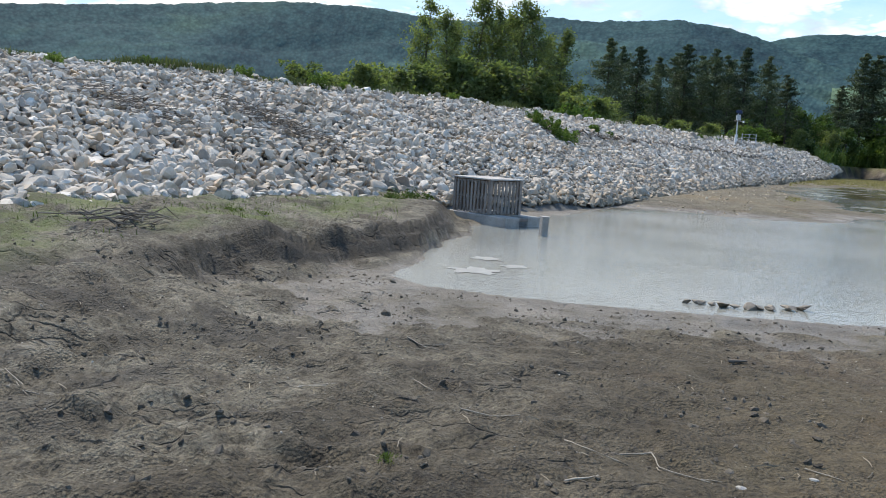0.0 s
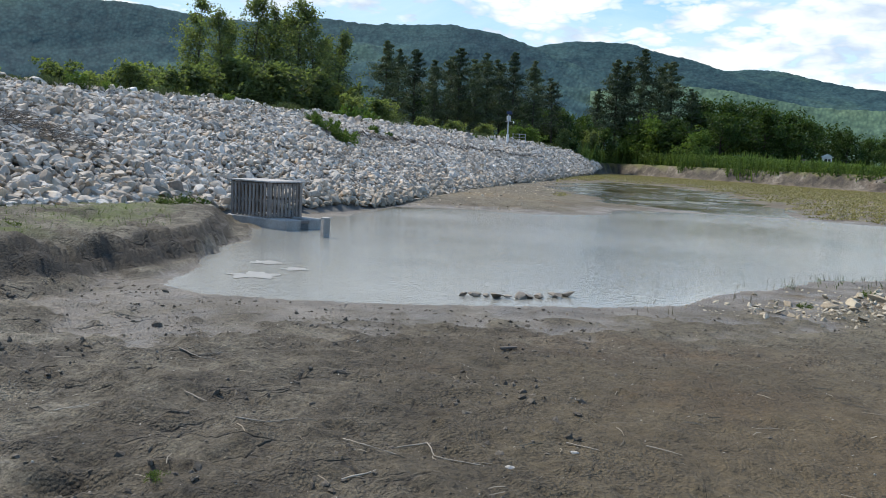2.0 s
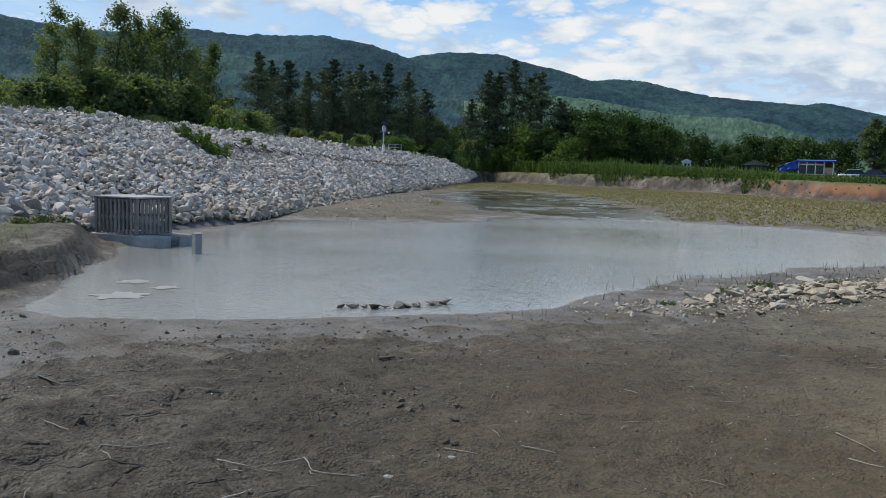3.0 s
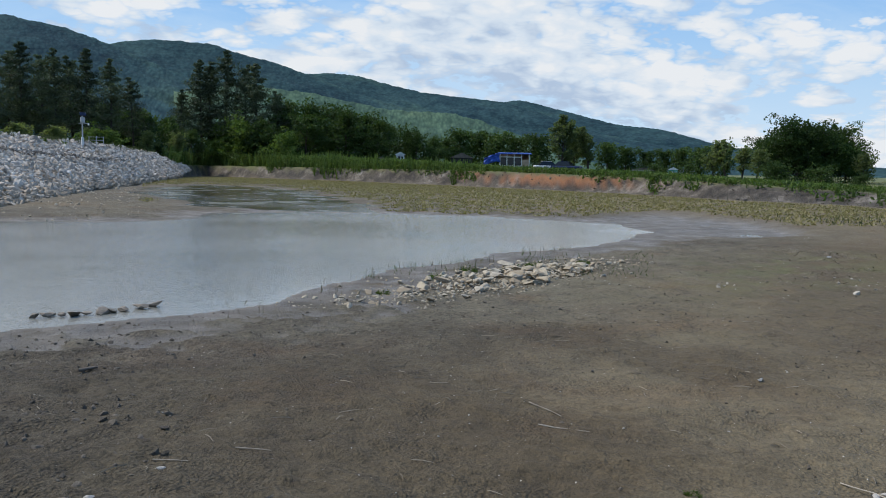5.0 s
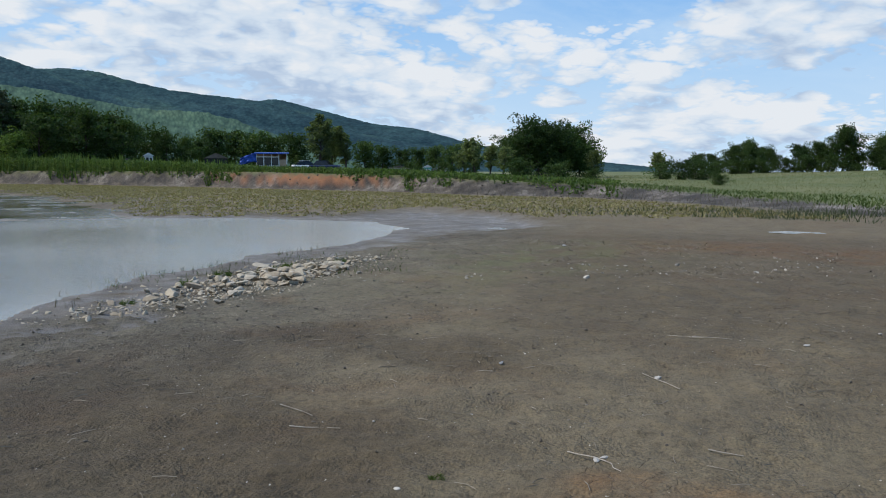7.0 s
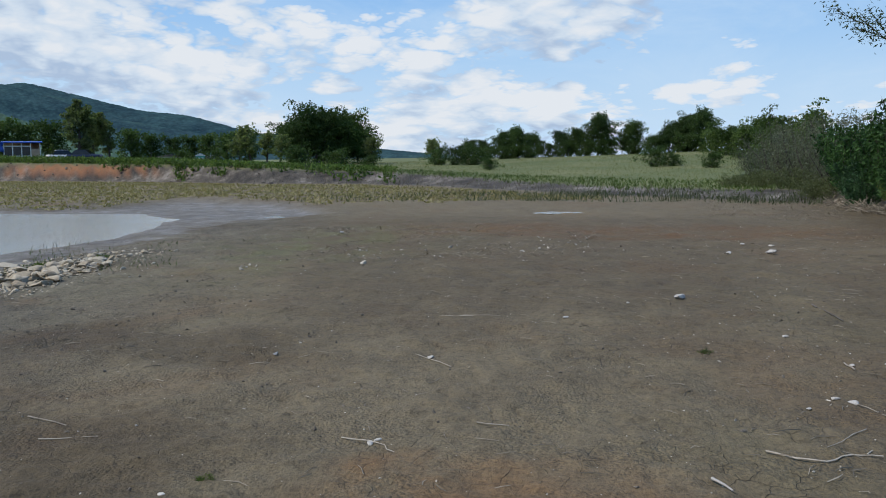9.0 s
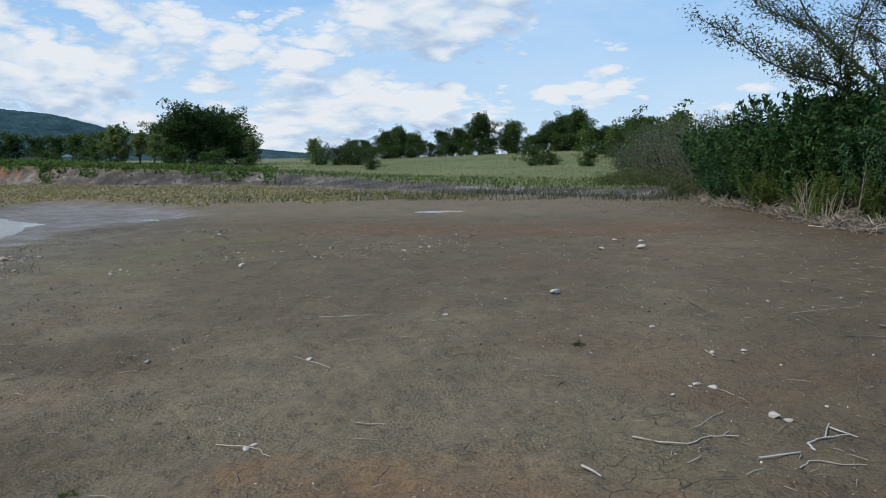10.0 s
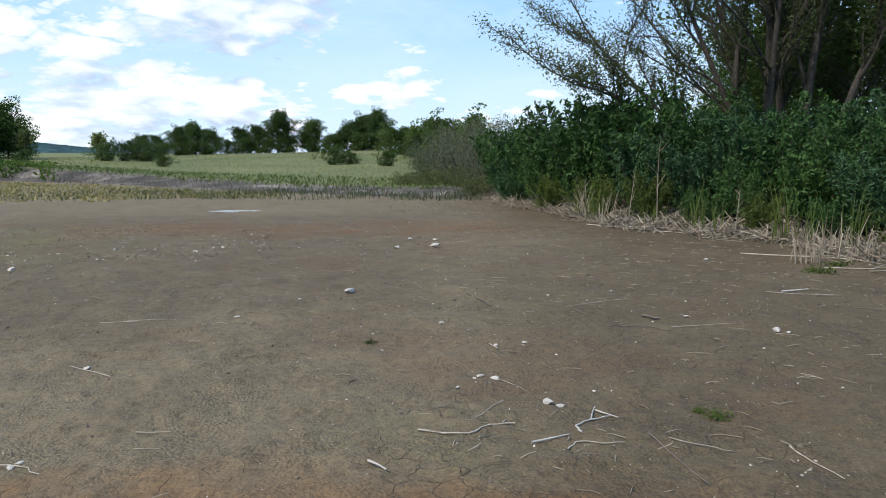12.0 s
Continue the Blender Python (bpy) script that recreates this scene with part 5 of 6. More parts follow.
def build_grasses():
    rng = np.random.default_rng(21)
    # tall herbs on top of the far bank
    p = scatter(52000, 23.5, 70, 50, 135, rng, lambda x, y, a, r: (r > foot(a) + 1.1 + 1.6 * fbm(x * 0.22, y * 0.22, 119, 4)) & (r < foot(a) + 11) & (rng.uniform(size=len(x)) < np.interp(a, [24, 44, 55, 70], [1, 0.8, 0.45, 0.3])))
    az = np.degrees(np.arctan2(p[:, 0], p[:, 1]))
    ht = np.interp(az, [24, 32, 40, 46, 57, 70], [1.9, 1.7, 1.2, 0.6, 0.55, 0.35]) * (1 + 0.35 * fbm(p[:, 0] * 0.25, p[:, 1] * 0.25, 3, 3))
    v1, f1 = blades(p, ht, 0.09, rng, 0.12)
    q = p[rng.integers(0, len(p), 30000)].copy()
    hq = np.interp(np.degrees(np.arctan2(q[:, 0], q[:, 1])), [24, 32, 40, 46, 57, 70], [1.7, 1.5, 1.0, 0.5, 0.45, 0.3])
    q[:, 2] += rng.uniform(0.1, 1, len(q)) * hq
    q[:, :2] += rng.normal(0, 0.2, (len(q), 2))
    v2, f2 = leaves(q, 0.26, 0.5, rng, 0, 0.2)
    v, f = join([(v1, f1), (v2, f2)])
    stuff("bank_herbs", v, f, M_BANKHERB, "tall bright green herbs on top of the far bank", "grass")
    # grass on the dam's crest
    s = rng.uniform(0.08, 0.93, 5200)
    c = dam_point(s, rng.uniform(0.97, 1.10, 5200))
    c[:, 2] = np.minimum(c[:, 2], dam_point(s, np.ones(5200))[:, 2] + 0.03)
    tall = 0.10 + 0.16 * smooth(fbm(s * 60, s * 0, 9, 3), 0.0, 0.8)
    v, f = blades(np.repeat(c, 3, 0) + rng.normal(0, 0.12, (15600, 3)) * (1, 1, 0), np.repeat(tall, 3), 0.018, rng, 0.3)
    stuff("crest_grass", v, f, M_REED, "dry and green grass along the dam's crest", "grass")
    # drying pond weed on the flats
    wave = lambda x, y: fbm(x * 0.8, y * 0.8, 61, 3)
    p = scatter(60000, 22, 84, 17, 112, rng, lambda x, y, a, r: (r < foot(a) - 3) & (tail_of(x, y) < 0.1) & (sd_water(x, y) > 1.2 + wave(x, y)) & (r > np.interp(a, [22, 35, 45, 55, 65, 75, 84], [40, 34, 27, 28, 29, 30, 31]) + wave(x, y)))
    v, f = blades(np.repeat(p, 4, 0) + rng.normal(0, 0.10, (4 * len(p), 3)) * (1, 1, 0), 0.07, 0.042, rng, 0.8)
    stuff("pond_weed", v, f, M_TUFT, "tufts of yellow-green drying pond weed on the mud flats", "plant")
    # purple-grey dead brush under the bank
    p = scatter(24000, 40, 92, 25, 95, rng, lambda x, y, a, r: (np.abs(r - foot(a) - np.interp(a, [40, 60, 75, 92], [1, 1, 1, 1])) < np.interp(a, [40, 55, 70, 92], [1.2, 2.2, 3.0, 1.5])) & (rng.uniform(size=len(x)) < np.interp(a, [40, 56, 64, 80, 92], [0.2, 0.5, 1, 1, 0.3])))
    v, f = blades(p, 0.34, 0.016, rng, 0.6)
    stuff("dead_brush", v, f, M_BRUSH, "purple-grey dead brush at the foot of the bank", "brush")
    # green reeds at the far edge of the mud
    p = scatter(11000, 62, 99, 22, 36, rng, lambda x, y, a, r: (r < foot(a) + 2.5) & (r > np.interp(a, [62, 72, 80, 90, 99], [31, 29.5, 29.3, 28.6, 27.5])) & (rng.uniform(size=len(x)) < np.interp(a, [62, 70, 80, 90, 99], [0.10, 0.5, 1, 1, 0.8]) * smooth(wave(x, y), -0.6, 0.3)))
    az = np.degrees(np.arctan2(p[:, 0], p[:, 1]))
    v, f = blades(p, np.interp(az, [62, 75, 85, 99], [0.13, 0.17, 0.24, 0.22]), 0.014, rng, 0.5)
    stuff("reeds", v, f, M_REED, "grey-green reeds at the edge of the mud", "reeds")
    # sparse straw on the flat and among the shore stones
    p = np.concatenate([scatter(2500, 60, 84, 13, 19, rng, lambda x, y, a, r: fbm(x * 0.7, y * 0.7, 71, 3) > 0.15), scatter(1600, 91, 99, 22, 30, rng, lambda x, y, a, r: r < foot(a) + 1)])
    v, f = blades(p, 0.035, 0.008, rng, 2.2)
    stuff("flat_straw", v, f, M_STRAW, "short dry straw and stubble on the mud", "straw")
    # sprouts along the near shore
    p = scatter(2600, 22, 58, 9, 19, rng, lambda x, y, a, r: (poly_sd(x, y, POOL) > -0.35) & (poly_sd(x, y, POOL) < 0.7) & (y < 13) & (x > 4.4) & (fbm(x * 2, y * 2, 95, 2) > 0.1))
    v, f = blades(p, 0.10, 0.007, rng, 0.25)
    stuff("shore_sprouts", v, f, M_BRUSH, "thin brownish sprouts along the waterline", "plant")
    # meadow on the slope
    p = scatter(26000, 58, 99, 34, 110, rng, lambda x, y, a, r: r > foot(a) + 4)
    v, f = blades(p, 0.08, 0.018, rng, 0.6)
    stuff("meadow_grass", v, f, M_MEADOW, "long yellowing meadow grass on the slope", "grass")
    p = scatter(16000, 66, 99, 34, 75, rng, lambda x, y, a, r: (r > foot(a) + 3) & (r < foot(a) + 14))
    v, f = blades(p, 0.14, 0.035, rng, 0.6)
    stuff("meadow_edge", v, f, M_MEADOW_GREEN, "lush green grass at the foot of the meadow", "grass")
    # green shoots on the terrace
    p = np.concatenate([scatter(3500, -30, -4, 9, 22, rng, lambda x, y, a, r: (poly_sd(x, y, TERRACE) < -0.4) & (fbm(x * 0.6, y * 0.6, 77, 3) > 0.1)),
                        scatter(900, 36, 56, 13, 18, rng, lambda x, y, a, r: fbm(x, y, 79, 2) > 0.1)])
    v, f = blades(p, 0.07, 0.006, rng, 0.5)
    stuff("terrace_grass", v, f, M_HERB_PALE, "thin green shoots on the mud terrace", "grass")


build_grasses()


# ---- straw litter under the thicket ----
def build_litter():
    rng = np.random.default_rng(31)
    n = 4200
    az = rng.uniform(98, 127, n)
    clump = 0.5 * fbm(az * 0.45, az * 0.0, 33, 3)
    r = np.interp(az, BANK_AZ, BANK_R) + rng.normal(-0.1, 0.55, n) + clump
    x, y = r * np.sin(np.radians(az)), r * np.cos(np.radians(az))
    z = land(x, y)[0] + rng.uniform(0.01, 0.10, n)
    bits = []
    for i in range(n):
        a, ln = rng.uniform(0, 6.28), rng.uniform(0.15, 0.75)
        d = np.array([math.cos(a), math.sin(a), rng.normal(0, 0.42)]) * ln * 0.5
        c = np.array([x[i], y[i], z[i]])
        bits.append(tube(np.array([c - d, c + rng.normal(0, 0.03, 3), c + d]), [0.009, 0.009, 0.005], 3))
    v, f = join(bits)
    stuff("straw_litter", v, f, M_STRAW, "matted dry reed stalks under the thicket", "straw")


build_litter()


def blade_clump(name, az, r, h, n, mat, label, category, lean, width, seed, spread=0.12):
    """A clump of narrow upright blades from one root."""
    rng = np.random.default_rng(seed)
    b = rng.normal(0, spread, (n, 3)) * (1, 1, 0)
    ob = empty(name, polar(az, r, 0.02))
    for i in range(n):
        a, k = rng.uniform(0, 6.28), h * rng.uniform(0.55, 1.1)
        d = np.array([math.cos(a), math.sin(a), 0]) * lean * k
        t = np.linspace(0, 1, 5)[:, None]
        p = b[i] + d * t**1.8 + np.array([0, 0, 1.0]) * k * t
        child("blade", mesh_of("blade", *tube(p, width * np.array([0.8, 1.0, 0.9, 0.6, 0.15]), 3), mat), ob)
    tagged(ob, label, category, "clumps before the thicket")


for i, (az, r, h, n) in enumerate(((112.2, 17.9, 1.15, 14), (113.2, 17.6, 0.75, 9), (105.6, 20.0, 0.9, 12), (109.0, 18.6, 0.6, 8), (117.6, 16.3, 1.3, 14), (121.6, 14.9, 1.1, 12), (119.6, 15.9, 0.9, 9))):
    blade_clump("cattail_clump", az, r, h, n, M_HERB_PALE, "clump of narrow upright green cattail blades", "plant", 0.18, 0.011, 300 + i)
for i, (az, r, h, n) in enumerate(((119.5, 13.5, 0.62, 16), (104.8, 20.6, 0.9, 14), (106.4, 19.6, 0.8, 12), (120.6, 14.6, 0.7, 16), (122.4, 14.2, 0.6, 14))):
    blade_clump("dry_reed_tuft", az, r, h, n, M_STRAW, "tuft of broken dry reed stalks", "reeds", 0.30, 0.010, 320 + i)


def dead_stalk(az, r, h, seed):
    rng = np.random.default_rng(seed)
    p, _ = limb((0, 0, -0.05), (rng.normal(0, 0.05), rng.normal(0, 0.05), 1), h, 0.03, rng, 8)
    bits = [tube(p, np.linspace(0.013, 0.005, len(p)), 5)]
    for k in range(3, len(p)):
        for _ in range(2):
            q, _d = limb(p[k], (rng.normal(), rng.normal(), 1.2), 0.22 * h * rng.uniform(0.3, 0.9), 0.12, rng, 3)
            bits.append(tube(q, [0.005, 0.004, 0.004, 0.002], 3))
    v, f = join(bits)
    ob = new("dead_stalk", mesh_of("dead_stalk", v, f, M_STRAW))
    ob.matrix_basis = polar(az, r)
    tagged(ob, "tall dry grey-brown weed stalk", "plant", "dry stalks before the thicket")


for az, r, h, seed in ((109.7, 18.4, 1.95, 1), (107.8, 19.0, 1.2, 2), (114.6, 17.2, 1.0, 3), (105.0, 20.2, 1.0, 4)):
    dead_stalk(az, r, h, seed)


# ---- timber cage over the outlet ----
def build_outlet():
    turn = math.degrees(math.atan2(0.78, -0.62))
    ox, oy, top = 0.75, 18.35, 0.07
    m = Matrix.Translation((ox, oy, top)) @ pose(0, 0, 0, 0, 0, turn)
    # x runs along the front away from the near corner, y negative across the side
    base = empty("concrete_outlet", m)
    boxp("slab", (1.95, 0.42, 0.5), (0.38, -0.17, -0.25), M_CONCRETE, base, bevel=0.02)
    boxp("back_slab", (1.95, 0.42, 0.5), (0.45, -0.88, -0.25), M_CONCRETE, base, bevel=0.02)
    boxp("sill", (1.35, 0.30, 0.42), (0.62, -0.53, -0.27), M_CONCRETE, base, bevel=0.015)
    boxp("lintel", (0.06, 0.32, 0.07), (-0.5, -0.53, -0.06), M_WOOD, base)
    tagged(base, "wet grey concrete outlet with two wing walls in the water", "outlet")
    cage = empty("wooden_cage", m @ Matrix.Translation((0.02, -0.02, 0.0)))
    W, D, H = 1.2, 0.88, 0.76
    for x, y in ((0, 0), (W, 0), (0, -D), (W, -D)):
        boxp("post", (0.075, 0.075, H), (x, y, H / 2), M_WOOD, cage, bevel=0.006)
    for z in (0.06, 0.36, H - 0.05):
        for y in (0.0, -D):
            boxp("rail", (W - 0.075, 0.035, 0.055), (W / 2, y - math.copysign(0.0, y), z), M_WOOD, cage, bevel=0.004)
        for x in (0.0, W):
            boxp("rail", (0.035, D - 0.075, 0.055), (x, -D / 2, z), M_WOOD, cage, bevel=0.004)
    rng = random.Random(3)
    for k in range(9):
        for y in (0.028, -D - 0.028):
            boxp("slat", (0.062, 0.022, H - 0.03), (0.12 + k * (W - 0.24) / 8, y, H / 2 - 0.005), M_WOOD, cage, turn=pose(0, 0, 0, 0, rng.uniform(-1.5, 1.5), 0), bevel=0.003)
    for k in range(7):
        for x in (-0.028, W + 0.028):
            boxp("slat", (0.022, 0.062, H - 0.03), (x, -0.12 - k * (D - 0.24) / 6, H / 2 - 0.005), M_WOOD, cage, turn=pose(0, 0, 0, rng.uniform(-1.5, 1.5), 0, 0), bevel=0.003)
    for k in range(7):
        boxp("lid_board", (W + 0.14, (D + 0.14) / 7 - 0.006, 0.032), (W / 2, 0.07 - (D + 0.14) / 14 - k * (D + 0.14) / 7, H + 0.016), M_BOARD, cage, bevel=0.004)
    tagged(cage, "weathered brown timber cage with a grey plank lid", "cage")
    gauge = empty("marker_post", Matrix.Translation((1.77, 16.75, WATER)) @ pose(0, 0, 0, 1.5, 1, 20))
    boxp("shaft", (0.145, 0.145, 0.9), (0, 0, -0.07), M_CONCRETE, gauge, bevel=0.012)
    boxp("cap", (0.155, 0.155, 0.02), (0, 0, 0.388), M_BOARD, gauge, bevel=0.005)
    tagged(gauge, "short square grey post standing in the water", "post")


build_outlet()


# ---- station on the crest ----
def build_station():
    az, r = 18.5, 63.0
    x, y = r * math.sin(radians(az)), r * math.cos(radians(az))
    ob = empty("gauge_station", Matrix.Translation((x, y, 2.95)))
    v, f = tube([(0, 0, -0.3), (0, 0, 1.0), (0, 0, 2.0)], [0.05, 0.045, 0.04], 10)
    child("mast", mesh_of("mast", v, f, M_GREYMETAL, True), ob)
    boxp("foot", (0.16, 0.16, 0.55), (0, 0, 0.1), M_WHITE, ob)
    boxp("cabinet", (0.26, 0.18, 0.36), (-0.02, -0.14, 1.55), M_GREYMETAL, ob)
    boxp("solar_panel", (0.42, 0.03, 0.30), (0.0, -0.16, 1.95), M_PANEL, ob, turn=pose(0, 0, 0, -35, 0, 0))
    boxp("arm", (0.7, 0.03, 0.03), (0.1, 0, 1.32), M_GREYMETAL, ob)
    boxp("sensor", (0.09, 0.09, 0.14), (0.42, 0, 1.28), M_WHITE, ob)
    tagged(ob, "steel measuring mast with grey box and solar panel", "mast")
    fence = empty("low_fence", Matrix.Translation((x + 1.0, y + 0.8, 2.95)))
    for k in range(3):
        boxp("post", (0.04, 0.04, 0.6), (k * 0.5 - 0.3, 0, 0.2), M_GREYMETAL, fence)
    for z in (0.22, 0.45):
        boxp("rail", (1.1, 0.025, 0.025), (0.2, 0, z), M_GREYMETAL, fence)
    tagged(fence, "low grey metal rail beside the mast", "fence")


build_station()


# ---- huts, cars and clutter above the far bank ----
def face_out(az, r, drop=0.0):
    return polar(az, r, drop, -az)


def build_hut():
    ob = empty("hut", face_out(46.6, 110))
    boxp("floor", (3.9, 2.6, 0.15), (0, 1.3, 0.15), M_PLANK, ob)
    boxp("back_wall", (3.9, 0.1, 2.0), (0, 2.55, 1.2), M_PLANK, ob)
    boxp("side_wall", (0.1, 2.4, 2.0), (1.9, 1.3, 1.2), M_PLANK, ob)
    boxp("front_panel", (0.95, 0.1, 1.2), (1.42, 0.05, 0.85), M_PLANK, ob, "pale brown plank panel")
    for x in (-1.9, -1.0, -0.05, 0.9, 1.9):
        boxp("post", (0.11, 0.11, 2.0), (x, 0, 1.2), M_WHITE, ob)
    for a, b in ((-1.9, -1.0), (-1.0, -0.05), (-0.05, 0.9)):
        bm = box_bm(bmesh.new(), (b - a - 0.11, 0.07, 0.1), ((a + b) / 2, 0, 0.62))
        box_bm(bm, (b - a - 0.11, 0.07, 0.1), ((a + b) / 2, 0, 1.78))
        win = part("window_frame", bm, M_WHITE, ob)
        boxp("pane", (b - a - 0.11, 0.03, 1.05), ((a + b) / 2, 0.03, 1.2), M_GLASS, win, "dark window pane")
    boxp("roof", (4.4, 3.1, 0.12), (0, 1.25, 2.28), M_TARP, ob, "flat roof under a blue tarpaulin", turn=pose(0, 0, 0, 3, 0, 0))
    tagged(ob, "small plank hut with white posts and blue roof", "hut")
    # crumpled tarpaulin lean-to
    gx, gy = np.meshgrid(np.linspace(0, 1, 16), np.linspace(0, 1, 14), indexing="ij")
    x = -1.9 - gx * 2.1 + 0.08 * fbm(gx * 5, gy * 5, 3, 3)
    y = -0.25 - 0.45 * gy * gx + 0.22 * fbm(gx * 6, gy * 4, 7, 3)
    z = 2.40 - 0.85 * gx**1.5 - gy * (1.35 - 0.55 * gx) + 0.10 * fbm(gx * 4, gy * 4, 5, 3)
    k = 14
    i, j = np.meshgrid(np.arange(15), np.arange(13), indexing="ij")
    f = np.stack([i * k + j, (i + 1) * k + j, (i + 1) * k + j + 1, i * k + j + 1], -1).reshape(-1, 4)
    tp = new("tarpaulin", mesh_of("tarpaulin", np.stack([x, y, z], -1).reshape(-1, 3), f, M_TARP, True))
    so = tp.modifiers.new("thickness", "SOLIDIFY")
    so.thickness = 0.02
    tp.matrix_basis = face_out(46.6, 110)
    tagged(tp, "crumpled blue tarpaulin hung from the hut's roof", "tarpaulin")


build_hut()


def shed(az, r, w, h, wall, roof, label, window=None, lift=0.0):
    ob = empty("shed", face_out(az, r, -lift))
    if lift:
        for x in (-w * 0.4, w * 0.4):
            for y in (0.15, 1.65):
                boxp("leg", (0.09, 0.09, lift + 0.1), (x, y, -lift / 2 - 0.05), M_WOOD, ob)
    boxp("body", (w, 1.8, h * 0.7), (0, 0.9, h * 0.35), wall, ob)
    bm = bmesh.new()
    a = [bm.verts.new(p) for p in ((-w / 2 - 0.15, -0.15, h * 0.7), (w / 2 + 0.15, -0.15, h * 0.7), (0, -0.15, h))]
    c = [bm.verts.new((v.co.x, 2.0, v.co.z)) for v in a]
    bm.faces.new(a), bm.faces.new(c[::-1])
    for i in range(3):
        bm.faces.new((a[i], c[i], c[(i + 1) % 3], a[(i + 1) % 3]))
    bmesh.ops.recalc_face_normals(bm, faces=bm.faces)
    part("roof", bm, roof, ob)
    if window:
        boxp("window", (w * 0.28, 0.04, h * 0.35), (-w * 0.12, -0.02, h * 0.36), window, ob)
        boxp("door", (w * 0.25, 0.04, h * 0.5), (w * 0.25, -0.02, h * 0.27), window, ob)
    tagged(ob, label, "shed", "sheds above the bank")


shed(43.0, 102, 2.6, 2.1, M_DARK, M_ROOF, "low dark shed with a brown pitched roof")
shed(38.8, 98, 0.95, 1.15, M_WHITE, M_WHITE, "tiny white hut with two dark openings", M_DARK, 0.85)
shed(37.5, 112, 2.0, 1.5, M_ROOF, M_ROOF, "low brown shed half hidden by herbs")
shed(57.1, 92, 0.9, 1.0, M_TURQ, M_WHITE, "small turquoise cabin with a white roof", M_WHITE)
shed(57.9, 93, 1.6, 0.85, M_BOARD, M_BOARD, "low grey container beside the cabin")
shed(55.2, 98, 2.6, 0.85, M_BOARD, M_ROOF, "low grey shed with a brown roof")


def car(az, r, body, label, turn):
    ob = empty("car", face_out(az, r) @ pose(0, 0, 0, 0, 0, turn))
    bm = box_bm(bmesh.new(), (4.0, 1.6, 0.55), (0, 0, 0.58), None, 0.12)
    part("body", bm, body, ob)
    bm = bmesh.new()
    low = [bm.verts.new(p) for p in ((-1.5, -0.72, 0.84), (1.0, -0.72, 0.84), (1.0, 0.72, 0.84), (-1.5, 0.72, 0.84))]
    up = [bm.verts.new(p) for p in ((-1.0, -0.58, 1.38), (0.35, -0.58, 1.38), (0.35, 0.58, 1.38), (-1.0, 0.58, 1.38))]
    bm.faces.new(up)
    for i in range(4):
        bm.faces.new((low[i], low[(i + 1) % 4], up[(i + 1) % 4], up[i]))
    part("cabin", bm, M_GLASS, ob, "dark glass cabin")
    boxp("roof", (1.3, 1.12, 0.05), (-0.32, 0, 1.41), body, ob)
    for x in (-1.25, 1.25):
        for y in (-0.78, 0.78):
            v, f = tube([(x, y - 0.09, 0.31), (x, y - 0.085, 0.31), (x, y + 0.085, 0.31), (x, y + 0.09, 0.31)], [0.02, 0.31, 0.31, 0.02], 16)
            wheel = child("wheel", mesh_of("wheel", v, f, M_TYRE), ob)
            v, f = tube([(x, y - 0.1, 0.31), (x, y - 0.098, 0.31), (x, y + 0.098, 0.31), (x, y + 0.1, 0.31)], [0.01, 0.19, 0.19, 0.01], 14)
            child("rim", mesh_of("rim", v, f, M_GREYMETAL), wheel, "grey steel rim")
    tagged(ob, label, "car", "cars parked by the hut")


car(48.9, 116, M_WHITE, "white car parked in the grass", 12)
car(50.1, 114, M_CARBLUE, "dark blue car parked in the grass", -20)


# ---- stones at the shore ----
def stones(name, label, places, sizes, mat, seed, group=""):
    rng = np.random.default_rng(seed)
    ob = empty(name)
    shapes = [mesh_of("stone", a, b, mat) for a, b in ROCKS]
    for p, s in zip(places, sizes):
        c = child("stone", shapes[rng.integers(len(shapes))], ob)
        c.location, c.rotation_euler = p, (rng.normal(0, 0.25), rng.normal(0, 0.25), rng.uniform(0, 6.28))
        c.scale = [s * k for k in (rng.uniform(0.9, 1.25), rng.uniform(0.85, 1.05), rng.uniform(0.6, 0.9))]
    return tagged(ob, label, "stones", group)


